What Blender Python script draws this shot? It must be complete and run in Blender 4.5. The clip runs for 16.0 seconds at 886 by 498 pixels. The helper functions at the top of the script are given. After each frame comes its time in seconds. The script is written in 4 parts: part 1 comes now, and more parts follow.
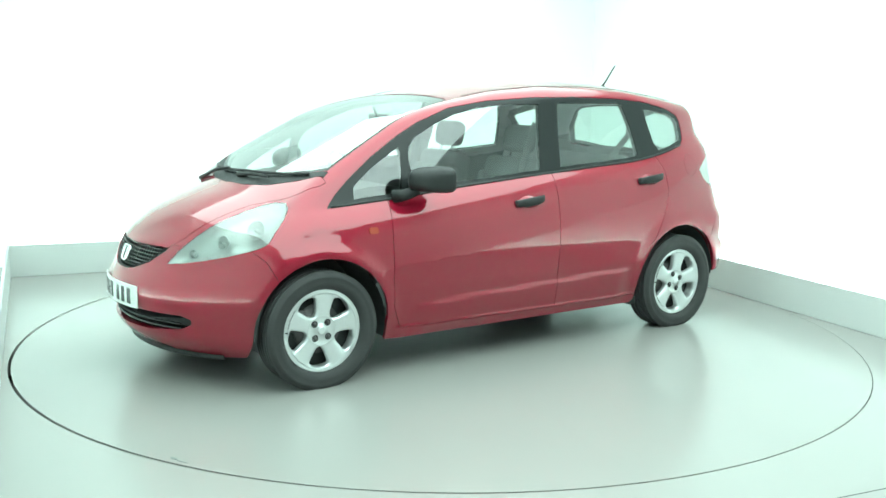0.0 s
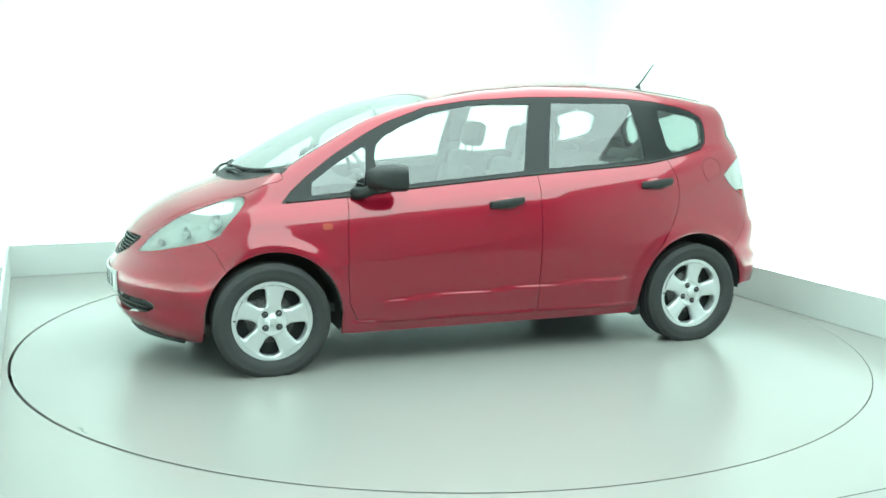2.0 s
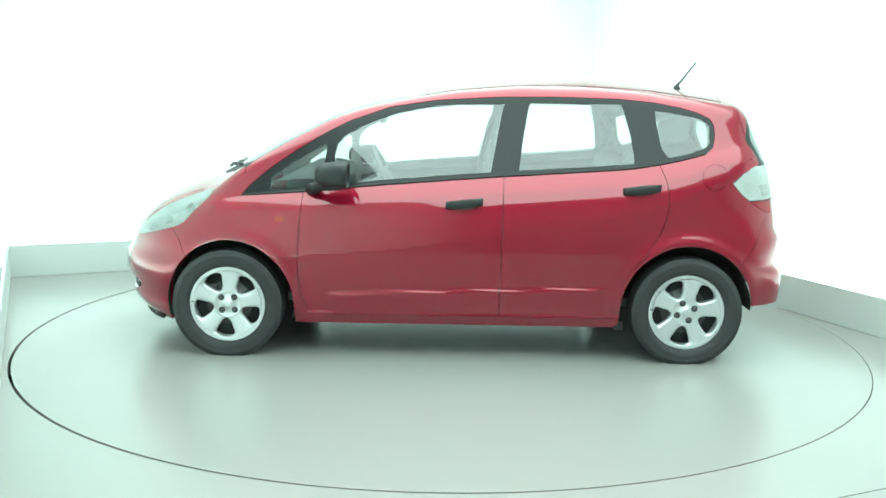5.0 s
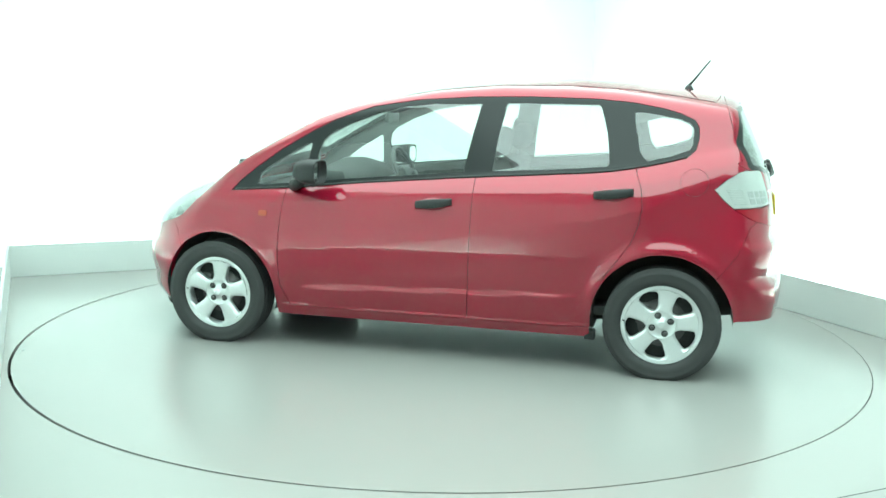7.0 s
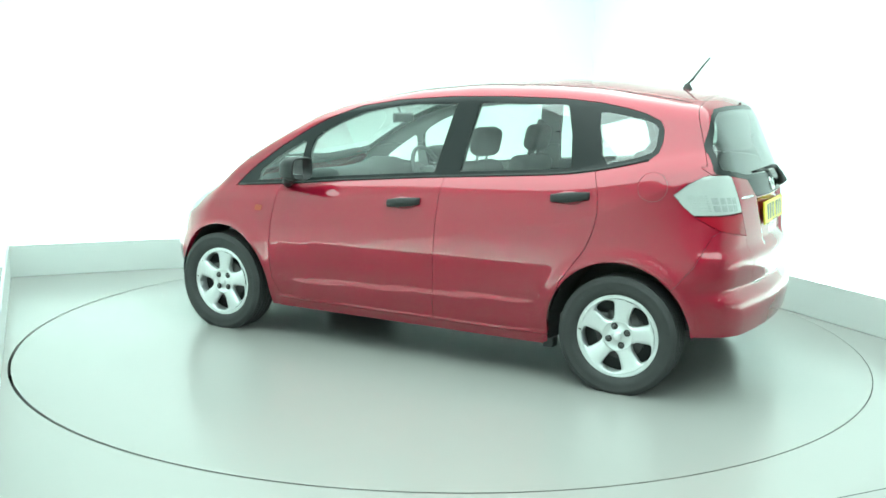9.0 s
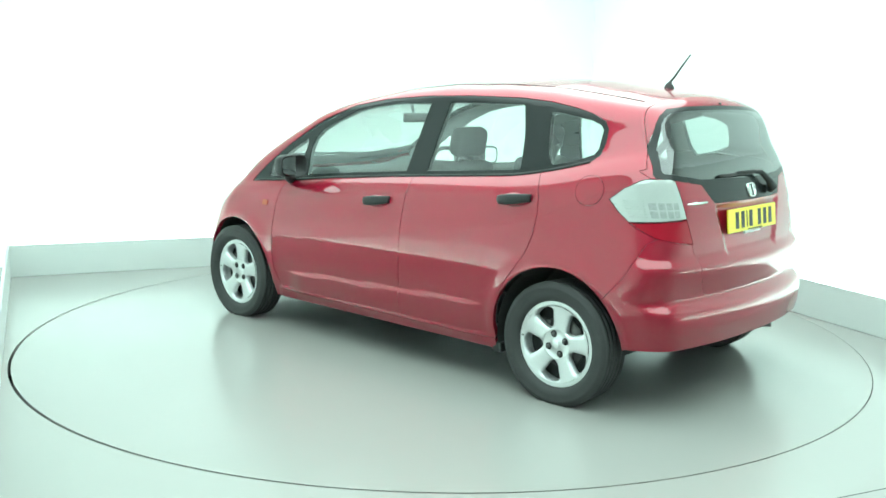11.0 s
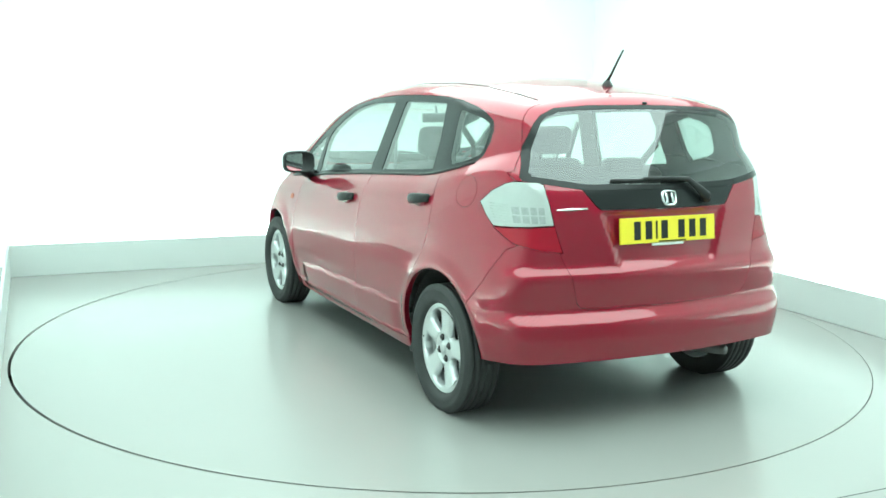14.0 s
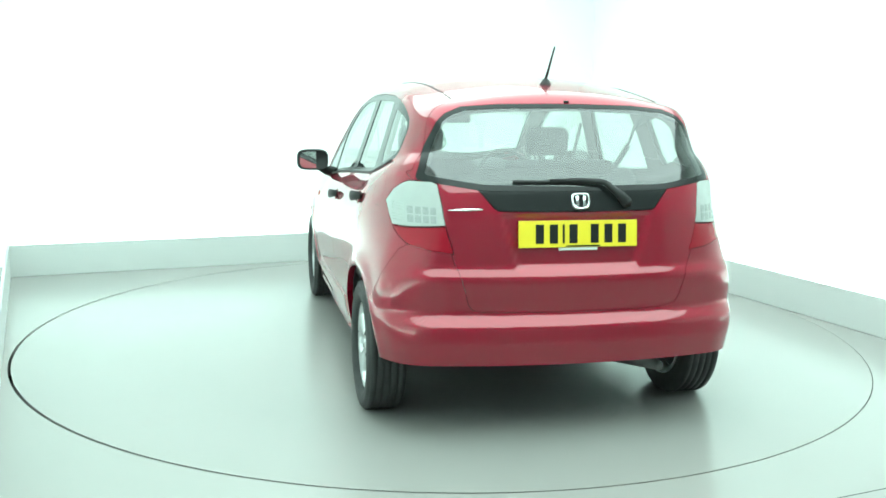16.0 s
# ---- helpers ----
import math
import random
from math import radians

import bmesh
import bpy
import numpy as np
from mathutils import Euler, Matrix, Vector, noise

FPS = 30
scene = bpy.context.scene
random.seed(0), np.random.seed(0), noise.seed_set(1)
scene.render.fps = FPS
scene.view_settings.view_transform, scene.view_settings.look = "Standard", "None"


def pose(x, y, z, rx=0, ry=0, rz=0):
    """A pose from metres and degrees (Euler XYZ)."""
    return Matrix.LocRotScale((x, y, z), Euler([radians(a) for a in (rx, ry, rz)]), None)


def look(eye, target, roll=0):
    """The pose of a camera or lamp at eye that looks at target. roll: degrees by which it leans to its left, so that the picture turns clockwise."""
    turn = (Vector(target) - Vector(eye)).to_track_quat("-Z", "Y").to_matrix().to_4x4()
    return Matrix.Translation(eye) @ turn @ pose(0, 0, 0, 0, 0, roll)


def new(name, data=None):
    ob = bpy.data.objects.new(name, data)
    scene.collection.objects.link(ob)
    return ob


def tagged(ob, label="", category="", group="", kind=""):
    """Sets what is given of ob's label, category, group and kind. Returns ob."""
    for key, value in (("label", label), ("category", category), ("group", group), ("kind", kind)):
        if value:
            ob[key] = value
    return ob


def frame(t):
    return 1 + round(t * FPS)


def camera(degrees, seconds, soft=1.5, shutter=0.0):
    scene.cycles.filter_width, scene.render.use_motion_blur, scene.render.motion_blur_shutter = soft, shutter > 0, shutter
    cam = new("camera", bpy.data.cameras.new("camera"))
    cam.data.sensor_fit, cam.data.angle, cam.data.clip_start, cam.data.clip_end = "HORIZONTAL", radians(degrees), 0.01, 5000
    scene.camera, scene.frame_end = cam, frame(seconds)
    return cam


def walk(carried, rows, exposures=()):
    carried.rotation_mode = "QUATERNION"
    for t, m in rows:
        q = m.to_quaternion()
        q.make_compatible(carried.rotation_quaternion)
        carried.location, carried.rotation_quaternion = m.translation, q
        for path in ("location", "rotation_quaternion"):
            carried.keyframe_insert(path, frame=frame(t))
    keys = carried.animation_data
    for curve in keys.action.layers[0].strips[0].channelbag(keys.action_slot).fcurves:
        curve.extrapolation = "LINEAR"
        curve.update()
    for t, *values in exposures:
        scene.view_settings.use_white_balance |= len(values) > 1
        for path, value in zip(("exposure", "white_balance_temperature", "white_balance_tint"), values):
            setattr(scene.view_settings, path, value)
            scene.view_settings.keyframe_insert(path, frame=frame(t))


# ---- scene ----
# ---------------------------------------------------------------- camera
EYE = Vector((0.0, -5.6956, 1.4385))
AIM = EYE + Vector((-0.000564, 0.986684, -0.162650))
cam = camera(50.31, 16.0, soft=1.6)
walk(cam, [(0, look(EYE, AIM, 0.966)), (16, look(EYE, AIM, 0.966))], exposures=[(0, 0.0), (16, 0.0)])

# the table's turn: degrees at the start and degrees a second
TURN_START, TURN_RATE = 214.33, -6.956
CAR_ON_TABLE = Vector((-0.081, -0.139, 0.0))
TABLE_RADIUS = 2.441

# room axes: U along the back wall, V from the back wall towards the camera
U, V = Vector((0.9167, 0.3996, 0)), Vector((0.3996, -0.9167, 0))
U0, U1, V0, V1 = -2.50, 2.475, -2.585, 6.6
ROOM_H = 3.1

# ---------------------------------------------------------------- light
world = bpy.data.worlds.new("world")
scene.world = world
world.use_nodes = True
world.node_tree.nodes["Background"].inputs[0].default_value = (0.9, 1.0, 0.95, 1)
world.node_tree.nodes["Background"].inputs[1].default_value = 0.05
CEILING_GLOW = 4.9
TUBE_GLOW = 58.0
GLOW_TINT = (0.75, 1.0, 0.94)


# ---------------------------------------------------------------- materials
def material(name, colour, rough=0.5, metal=0.0, coat=0.0, spec=0.5):
    m = bpy.data.materials.new(name)
    m.use_nodes = True
    b = m.node_tree.nodes["Principled BSDF"]
    b.inputs["Base Color"].default_value = (*colour, 1)
    b.inputs["Roughness"].default_value = rough
    b.inputs["Metallic"].default_value = metal
    b.inputs["Coat Weight"].default_value = coat
    b.inputs["Coat Roughness"].default_value = 0.03
    b.inputs["Specular IOR Level"].default_value = spec
    return m


def textured(m, scale, amount, rough_amount=0.0, bump=0.0, fine=None, dark=(0, 0, 0), detail=5, span=(0.45, 1.05)):
    """Varies colour at two scales, the gloss, and the relief of a material."""
    nt = m.node_tree
    b = nt.nodes["Principled BSDF"]
    co = nt.nodes.new("ShaderNodeTexCoord")
    base = b.inputs["Base Color"].default_value[:]
    n1 = nt.nodes.new("ShaderNodeTexNoise")
    n1.inputs["Scale"].default_value, n1.inputs["Detail"].default_value = scale, detail
    n2 = nt.nodes.new("ShaderNodeTexNoise")
    n2.inputs["Scale"].default_value, n2.inputs["Detail"].default_value = fine or scale * 14, 3
    for n in (n1, n2):
        nt.links.new(co.outputs["Object"], n.inputs["Vector"])
    add = nt.nodes.new("ShaderNodeMath")
    add.operation = "MULTIPLY_ADD"
    nt.links.new(n2.outputs["Fac"], add.inputs[0])
    add.inputs[1].default_value = 0.5
    nt.links.new(n1.outputs["Fac"], add.inputs[2])
    ramp = nt.nodes.new("ShaderNodeMapRange")
    ramp.inputs[1].default_value, ramp.inputs[2].default_value = span
    nt.links.new(add.outputs[0], ramp.inputs[0])
    mix = nt.nodes.new("ShaderNodeMix")
    mix.data_type = "RGBA"
    mix.inputs[6].default_value = base
    mix.inputs[7].default_value = tuple(c * (1 - amount) + d * amount for c, d in zip(base, (*dark, 1)))
    nt.links.new(ramp.outputs[0], mix.inputs[0])
    nt.links.new(mix.outputs[2], b.inputs["Base Color"])
    if rough_amount:
        r = b.inputs["Roughness"].default_value
        rr = nt.nodes.new("ShaderNodeMapRange")
        rr.inputs[3].default_value, rr.inputs[4].default_value = r, min(1, r + rough_amount)
        nt.links.new(ramp.outputs[0], rr.inputs[0])
        nt.links.new(rr.outputs[0], b.inputs["Roughness"])
    if bump:
        bm_ = nt.nodes.new("ShaderNodeBump")
        bm_.inputs["Strength"].default_value, bm_.inputs["Distance"].default_value = bump, 0.002
        nt.links.new(n2.outputs["Fac"], bm_.inputs["Height"])
        nt.links.new(bm_.outputs["Normal"], b.inputs["Normal"])
    return m


def glowing(name, colour, strength):
    m = bpy.data.materials.new(name)
    m.use_nodes = True
    nt = m.node_tree
    e = nt.nodes.new("ShaderNodeEmission")
    e.inputs[0].default_value, e.inputs[1].default_value = (*colour, 1), strength
    nt.links.new(e.outputs[0], nt.nodes["Material Output"].inputs[0])
    return m


def glass_material(name, tint, gloss=0.02):
    """Thin glass: it lets most light straight through, tinted, and mirrors at a slant."""
    m = bpy.data.materials.new(name)
    m.use_nodes = True
    nt = m.node_tree
    nt.nodes.remove(nt.nodes["Principled BSDF"])
    tr, gl, mx, fr, up, ma = (nt.nodes.new("ShaderNode" + k) for k in ("BsdfTransparent", "BsdfGlossy", "MixShader", "LayerWeight", "Math", "Math"))
    tr.inputs[0].default_value = (*tint, 1)
    gl.inputs["Roughness"].default_value = gloss
    fr.inputs[0].default_value = 0.5
    up.operation, up.inputs[1].default_value = "POWER", 3.0
    ma.operation, ma.inputs[1].default_value, ma.inputs[2].default_value = "MULTIPLY_ADD", 0.84, 0.13
    nt.links.new(fr.outputs["Facing"], up.inputs[0])
    nt.links.new(up.outputs[0], ma.inputs[0])
    nt.links.new(ma.outputs[0], mx.inputs[0])
    nt.links.new(tr.outputs[0], mx.inputs[1])
    nt.links.new(gl.outputs[0], mx.inputs[2])
    nt.links.new(mx.outputs[0], nt.nodes["Material Output"].inputs[0])
    return m


M_FLOOR = textured(material("grey_gloss_floor_paint", (0.288, 0.279, 0.267), 0.23, spec=0.5), 0.5, 0.10, 0.0, 0, 3, (0.18, 0.20, 0.19), 1, (0.2, 1.2))
M_TABLE = textured(material("turntable_paint", (0.283, 0.274, 0.262), 0.23, spec=0.5), 0.6, 0.12, 0.0, 0, 3, (0.17, 0.19, 0.18), 1, (0.2, 1.2))
M_WALL = textured(material("white_wall_paint", (0.685, 0.755, 0.733), 0.7), 1.0, 0.03, 0, 0.05, 60, (0.6, 0.62, 0.6))
# grey for the unseen wall behind the camera, chosen to darken car reflections
M_DIM_WALL = textured(material("unseen_dim_wall_grey", (0.28, 0.30, 0.295), 0.7), 1.0, 0.05, 0, 0.05, 60, (0.15, 0.16, 0.155))
M_UPSTAND = textured(material("pale_grey_upstand_paint", (0.53, 0.555, 0.54), 0.45), 1.5, 0.08, 0.1, 0.05, 40, (0.4, 0.43, 0.42))
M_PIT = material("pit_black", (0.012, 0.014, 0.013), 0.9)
M_CEIL = material("ceiling_white", (0.8, 0.8, 0.8), 0.8)
M_SOFT = glowing("assumed_softbox_light", GLOW_TINT, CEILING_GLOW)
M_TUBE = glowing("tube_light", GLOW_TINT, TUBE_GLOW)
M_RED = textured(material("red_car_paint", (0.255, 0.0038, 0.020), 0.40, 0.45, 1.0, 0.04), 2.0, 0.06, 0.05, 0, 900, (0.3, 0.0, 0.01))
M_RED.node_tree.nodes["Principled BSDF"].inputs["Coat IOR"].default_value = 1.66
M_BLACK = textured(material("black_grained_plastic", (0.018, 0.020, 0.020), 0.45, spec=0.35), 20, 0.3, 0.15, 0.2, 700)
M_GLOSSBLACK = material("gloss_black_trim", (0.014, 0.016, 0.016), 0.22, spec=0.28)
M_RUBBER = textured(material("tyre_rubber", (0.026, 0.027, 0.027), 0.6), 12, 0.25, 0.2, 0.3, 300, (0.04, 0.04, 0.04))
M_ALLOY = textured(material("silver_wheel_paint", (0.72, 0.74, 0.74), 0.27, 0.7, 0.3), 8, 0.08, 0.1)
M_STEEL = textured(material("brake_steel", (0.14, 0.14, 0.14), 0.45, 0.9), 15, 0.4, 0.2, 0, 200, (0.08, 0.06, 0.05))
M_CHROME = material("chrome", (0.85, 0.86, 0.86), 0.08, 1.0)
M_GLASS = glass_material("clear_car_glass", (0.86, 0.92, 0.895))
M_TINTGLASS = glass_material("rear_glass", (0.53, 0.60, 0.575))
M_LAMPGLASS = glass_material("lamp_cover", (0.9, 0.95, 0.93))
M_LAMPSILVER = textured(material("lamp_reflector", (0.42, 0.44, 0.43), 0.25, 0.5), 10, 0.15, 0.1)
M_LAMPWHITE = textured(material("frosted_lamp_lens", (0.40, 0.43, 0.41), 0.12, 0.1, 0.6), 14, 0.12)
M_LAMPRED = material("red_lamp_lens", (0.26, 0.003, 0.014), 0.14, 0.0, 0.25, 0.3)
M_LENSGREY = textured(material("grey_lens_block", (0.34, 0.365, 0.355), 0.2, 0.1, 0.5), 60, 0.3)
M_AMBER = material("amber_lamp_lens", (0.32, 0.035, 0.017), 0.25)
M_YELLOW = textured(material("yellow_plate", (0.74, 0.60, 0.03), 0.35), 9, 0.06)
M_WHITEPLATE = textured(material("white_plate", (0.62, 0.64, 0.62), 0.35), 9, 0.06)
M_SEAT = textured(material("grey_seat_cloth", (0.115, 0.122, 0.124), 0.9), 9, 0.35, 0, 0.5, 260, (0.03, 0.03, 0.03))
M_CABIN = textured(material("cabin_plastic", (0.105, 0.112, 0.112), 0.5), 12, 0.25, 0.1, 0.2, 300)
M_CABINPALE = textured(material("pale_pillar_trim", (0.32, 0.335, 0.325), 0.7), 10, 0.1, 0, 0.1, 200, (0.25, 0.25, 0.25))
M_UNDER = textured(material("underbody", (0.03, 0.032, 0.032), 0.8), 7, 0.4)
M_PATCH = material("scuff_mark", (0.09, 0.11, 0.10), 0.5)
M_MIRROR = material("mirror_glass", (0.9, 0.92, 0.92), 0.02, 1.0)


# ---------------------------------------------------------------- mesh helpers
def obj(name, bm, mat, parent=None, label="", smooth=True):
    me = bpy.data.meshes.new(name)
    bm.to_mesh(me)
    bm.free()
    if mat:
        me.materials.append(mat)
    if smooth:
        for p in me.polygons:
            p.use_smooth = True
    ob = new(name, me)
    if parent:
        ob.parent = parent
    if label:
        tagged(ob, label)
    return ob


def part(name, bm, material, parent, label="", smooth=True):
    return obj(name, bm, material, parent, label, smooth)


def slab(bm, quad, thick):
    """A closed plate: the four corners of its face, and the way of its back."""
    a = [bm.verts.new(q) for q in quad]
    b = [bm.verts.new(Vector(q) + Vector(thick)) for q in quad]
    bm.faces.new(a)
    bm.faces.new(b[::-1])
    for i in range(4):
        bm.faces.new((a[i], b[i], b[(i + 1) % 4], a[(i + 1) % 4]))
    bmesh.ops.recalc_face_normals(bm, faces=bm.faces[:])
    return bm


def box(bm, cx, cy, cz, sx, sy, sz, bevel=0.0, m=None):
    r = bmesh.ops.create_cube(bm, size=1, matrix=(m or Matrix()) @ Matrix.Translation((cx, cy, cz)) @ Matrix.Diagonal((sx, sy, sz, 1)))
    if bevel:
        es = list({e for v in r["verts"] for e in v.link_edges})
        bmesh.ops.bevel(bm, geom=es, offset=bevel, segments=3, affect="EDGES", profile=0.5)
    return bm


def lathe(bm, profile, n=64, axis="y"):
    """Turns a profile of (radius, along) round an axis through the origin."""
    rings = []
    for r, h in profile:
        ring = []
        for i in range(n):
            a = 2 * math.pi * i / n
            c, s = r * math.cos(a), r * math.sin(a)
            ring.append(bm.verts.new((c, h, s) if axis == "y" else (c, s, h)))
        rings.append(ring)
    for a, b in zip(rings, rings[1:]):
        for i in range(n):
            bm.faces.new((a[i], a[(i + 1) % n], b[(i + 1) % n], b[i]))
    bmesh.ops.recalc_face_normals(bm, faces=bm.faces[:])
    return bm


def tube(bm, pts, radii, n=10):
    """A round rod through points, with a radius at each."""
    pts = [Vector(p) for p in pts]
    rings = []
    for i, p in enumerate(pts):
        d = (pts[min(i + 1, len(pts) - 1)] - pts[max(i - 1, 0)]).normalized()
        q = d.to_track_quat("Z", "Y")
        r = radii[i] if hasattr(radii, "__len__") else radii
        rings.append([bm.verts.new(p + q @ Vector((r * math.cos(2 * math.pi * k / n), r * math.sin(2 * math.pi * k / n), 0))) for k in range(n)])
    for a, b in zip(rings, rings[1:]):
        for k in range(n):
            bm.faces.new((a[k], a[(k + 1) % n], b[(k + 1) % n], b[k]))
    bm.faces.new(rings[0][::-1])
    bm.faces.new(rings[-1])
    bmesh.ops.recalc_face_normals(bm, faces=bm.faces[:])
    return bm


# ---------------------------------------------------------------- the studio
def room_point(u, v, z=0.0):
    return U * u + V * v + Vector((0, 0, z))


PIT_SHIFT = Vector((-0.0060, -0.0025, 0))  # the pit is not quite concentric, so the gap is widest at one side
SETBACK = 0.45  # the walls stand this far behind the low upstand; lamps lie hidden in the trough between


def build_room():
    w = (U0 - SETBACK, U1 + SETBACK, V0 - SETBACK, V1)
    c = [(w[0], w[2]), (w[1], w[2]), (w[1], w[3]), (w[0], w[3])]
    names = ("wall_back", "wall_right", "wall_front", "wall_left")
    labels = ("white painted studio wall behind the turntable", "white painted studio side wall", "grey painted studio wall behind the camera", "white painted studio wall beside the camera")
    mid = room_point((w[0] + w[1]) / 2, (w[2] + w[3]) / 2)
    for i in range(4):
        a, b = room_point(*c[i]), room_point(*c[(i + 1) % 4])
        d = (b - a).normalized()
        out = Vector((d.y, -d.x, 0))
        if out.dot((a + b) / 2 - mid) < 0:
            out = -out
        a2, b2 = a - d * 0.12, b + d * 0.12
        low, high = Vector((0, 0, -0.2)), Vector((0, 0, ROOM_H))
        k = obj(names[i], slab(bmesh.new(), [a2 + low, b2 + low, b2 + high, a2 + high], out * 0.12), M_DIM_WALL if names[i] == "wall_front" else M_WALL, smooth=False)
        tagged(k, labels[i], "wall", kind="structure")
    # low upstand in front of three walls
    f = [((U0, V0), (U1, V0)), ((U1, V0 + 0.021), (U1, V1)), ((U0, V0 + 0.021), (U0, V1))]
    outs = (-V, U, -U)
    for (p, q), out in zip(f, outs):
        a, b = room_point(*p, 0.0005), room_point(*q, 0.0005)
        high = Vector((0, 0, 0.2415))
        bm = slab(bmesh.new(), [a - out * 0.02, b - out * 0.02, b - out * 0.02 + high, a - out * 0.02 + high], out * 0.02)
        bmesh.ops.bevel(bm, geom=bm.edges[:], offset=0.003, segments=2, affect="EDGES")
        k = obj("baseboard", bm, M_UPSTAND, smooth=False)
        tagged(k, "low pale grey painted upstand along the wall foot", "baseboard", kind="structure")


def build_trough_light(p, q):
    """A batten lamp on the floor of the trough."""
    a, b = room_point(*p), room_point(*q)
    lamp = tagged(new("trough_light"), "white batten lamp lying hidden behind the upstand", "light", "trough lamps")
    lamp.location = (a + b) / 2
    d = (b - a).normalized() * ((b - a).length / 2 - 0.03)
    side = Vector((d.y, -d.x, 0)).normalized() * 0.04
    bm = slab(bmesh.new(), [-d - side + Vector((0, 0, 0.001)), d - side + Vector((0, 0, 0.001)), d + side + Vector((0, 0, 0.001)), -d + side + Vector((0, 0, 0.001))], (0, 0, 0.04))
    part("housing", bm, M_CEIL, lamp, "", False)
    part("tube", tube(bmesh.new(), [-d * 0.98 + Vector((0, 0, 0.07)), d * 0.98 + Vector((0, 0, 0.07))], 0.024, 8), M_TUBE, lamp, "glowing lamp tube")


def ring_to_rectangle(bm, r, u0, u1, v0, v1, n=256):
    """The floor sheet between the table's pit and the edges of a rectangle."""
    inner, outer = [], []
    for i in range(n):
        a = 2 * math.pi * (i + 0.5) / n
        cu, cv = math.cos(a), math.sin(a)
        inner.append(bm.verts.new(room_point(r * cu, r * cv) + PIT_SHIFT))
        k = min((u1 if cu > 0 else u0) / cu if abs(cu) > 1e-6 else 1e9, (v1 if cv > 0 else v0) / cv if abs(cv) > 1e-6 else 1e9)
        outer.append(bm.verts.new(room_point(k * cu, k * cv)))
    low = [bm.verts.new(v.co - Vector((0, 0, 0.08))) for v in inner]
    for i in range(n):
        j = (i + 1) % n
        bm.faces.new((inner[i], outer[i], outer[j], inner[j]))
        bm.faces.new((inner[i], inner[j], low[j], low[i]))
    for su, sv in ((u0, v0), (u1, v0), (u1, v1), (u0, v1)):
        p = room_point(su, sv)
        near = sorted(range(n), key=lambda i: (outer[i].co - p).length)[:2]
        if (near[0] - near[1]) % n not in (1, n - 1):
            continue
        bm.faces.new((outer[near[0]], outer[near[1]], bm.verts.new(p)))
    bmesh.ops.recalc_face_normals(bm, faces=bm.faces[:])
    if bm.faces[0].normal.z < 0:
        bmesh.ops.reverse_faces(bm, faces=bm.faces[:])
    return bm


def build_floor():
    seam = 2.81
    f = obj("floor", ring_to_rectangle(bmesh.new(), TABLE_RADIUS + 0.006, U0 - SETBACK, U1 + SETBACK, V0 - SETBACK, seam - 0.003), M_FLOOR, smooth=False)
    tagged(f, "glossy pale grey-green painted studio floor round the turntable", "floor", kind="structure")
    f2 = obj("floor_front", slab(bmesh.new(), [room_point(U0 - SETBACK, seam + 0.003), room_point(U1 + SETBACK, seam + 0.003), room_point(U1 + SETBACK, V1), room_point(U0 - SETBACK, V1)], (0, 0, -0.08)), M_FLOOR, smooth=False)
    tagged(f2, "glossy pale grey-green painted floor sheet beside a seam", "floor", kind="structure")
    # black sheet added under the whole floor, so gap and seam come out dark
    pit = obj("gap_backing", slab(bmesh.new(), [room_point(U0 - SETBACK, V0 - SETBACK, -0.1), room_point(U1 + SETBACK, V0 - SETBACK, -0.1), room_point(U1 + SETBACK, V1, -0.1), room_point(U0 - SETBACK, V1, -0.1)], (0, 0, -0.1)), M_PIT, smooth=False)
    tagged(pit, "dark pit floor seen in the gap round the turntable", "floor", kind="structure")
    c = obj("ceiling", slab(bmesh.new(), [room_point(U0 - .55, V0 - .55, ROOM_H), room_point(U1 + .55, V0 - .55, ROOM_H), room_point(U1 + .55, V1 + .1, ROOM_H), room_point(U0 - .55, V1 + .1, ROOM_H)], (0, 0, 0.1)), M_CEIL, smooth=False)
    tagged(c, "white studio ceiling", "ceiling", kind="structure")


# overhead source assumed out of view; its form and size are invented
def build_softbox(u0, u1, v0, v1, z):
    soft = tagged(new("assumed_softbox"), "large glowing white softbox hung under the studio ceiling", "light", "ceiling lights")
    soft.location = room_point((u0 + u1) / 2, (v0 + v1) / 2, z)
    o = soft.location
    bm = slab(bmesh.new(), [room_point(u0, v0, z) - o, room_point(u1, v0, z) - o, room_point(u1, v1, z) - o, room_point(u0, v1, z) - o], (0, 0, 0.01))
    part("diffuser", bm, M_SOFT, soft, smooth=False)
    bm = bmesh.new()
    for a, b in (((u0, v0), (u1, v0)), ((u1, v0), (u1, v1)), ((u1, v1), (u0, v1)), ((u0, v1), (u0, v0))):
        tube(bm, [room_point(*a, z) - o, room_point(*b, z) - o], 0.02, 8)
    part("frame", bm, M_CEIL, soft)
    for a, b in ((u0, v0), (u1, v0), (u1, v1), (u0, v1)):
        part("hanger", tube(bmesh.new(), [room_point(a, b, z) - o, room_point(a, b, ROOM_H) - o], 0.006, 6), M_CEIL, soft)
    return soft


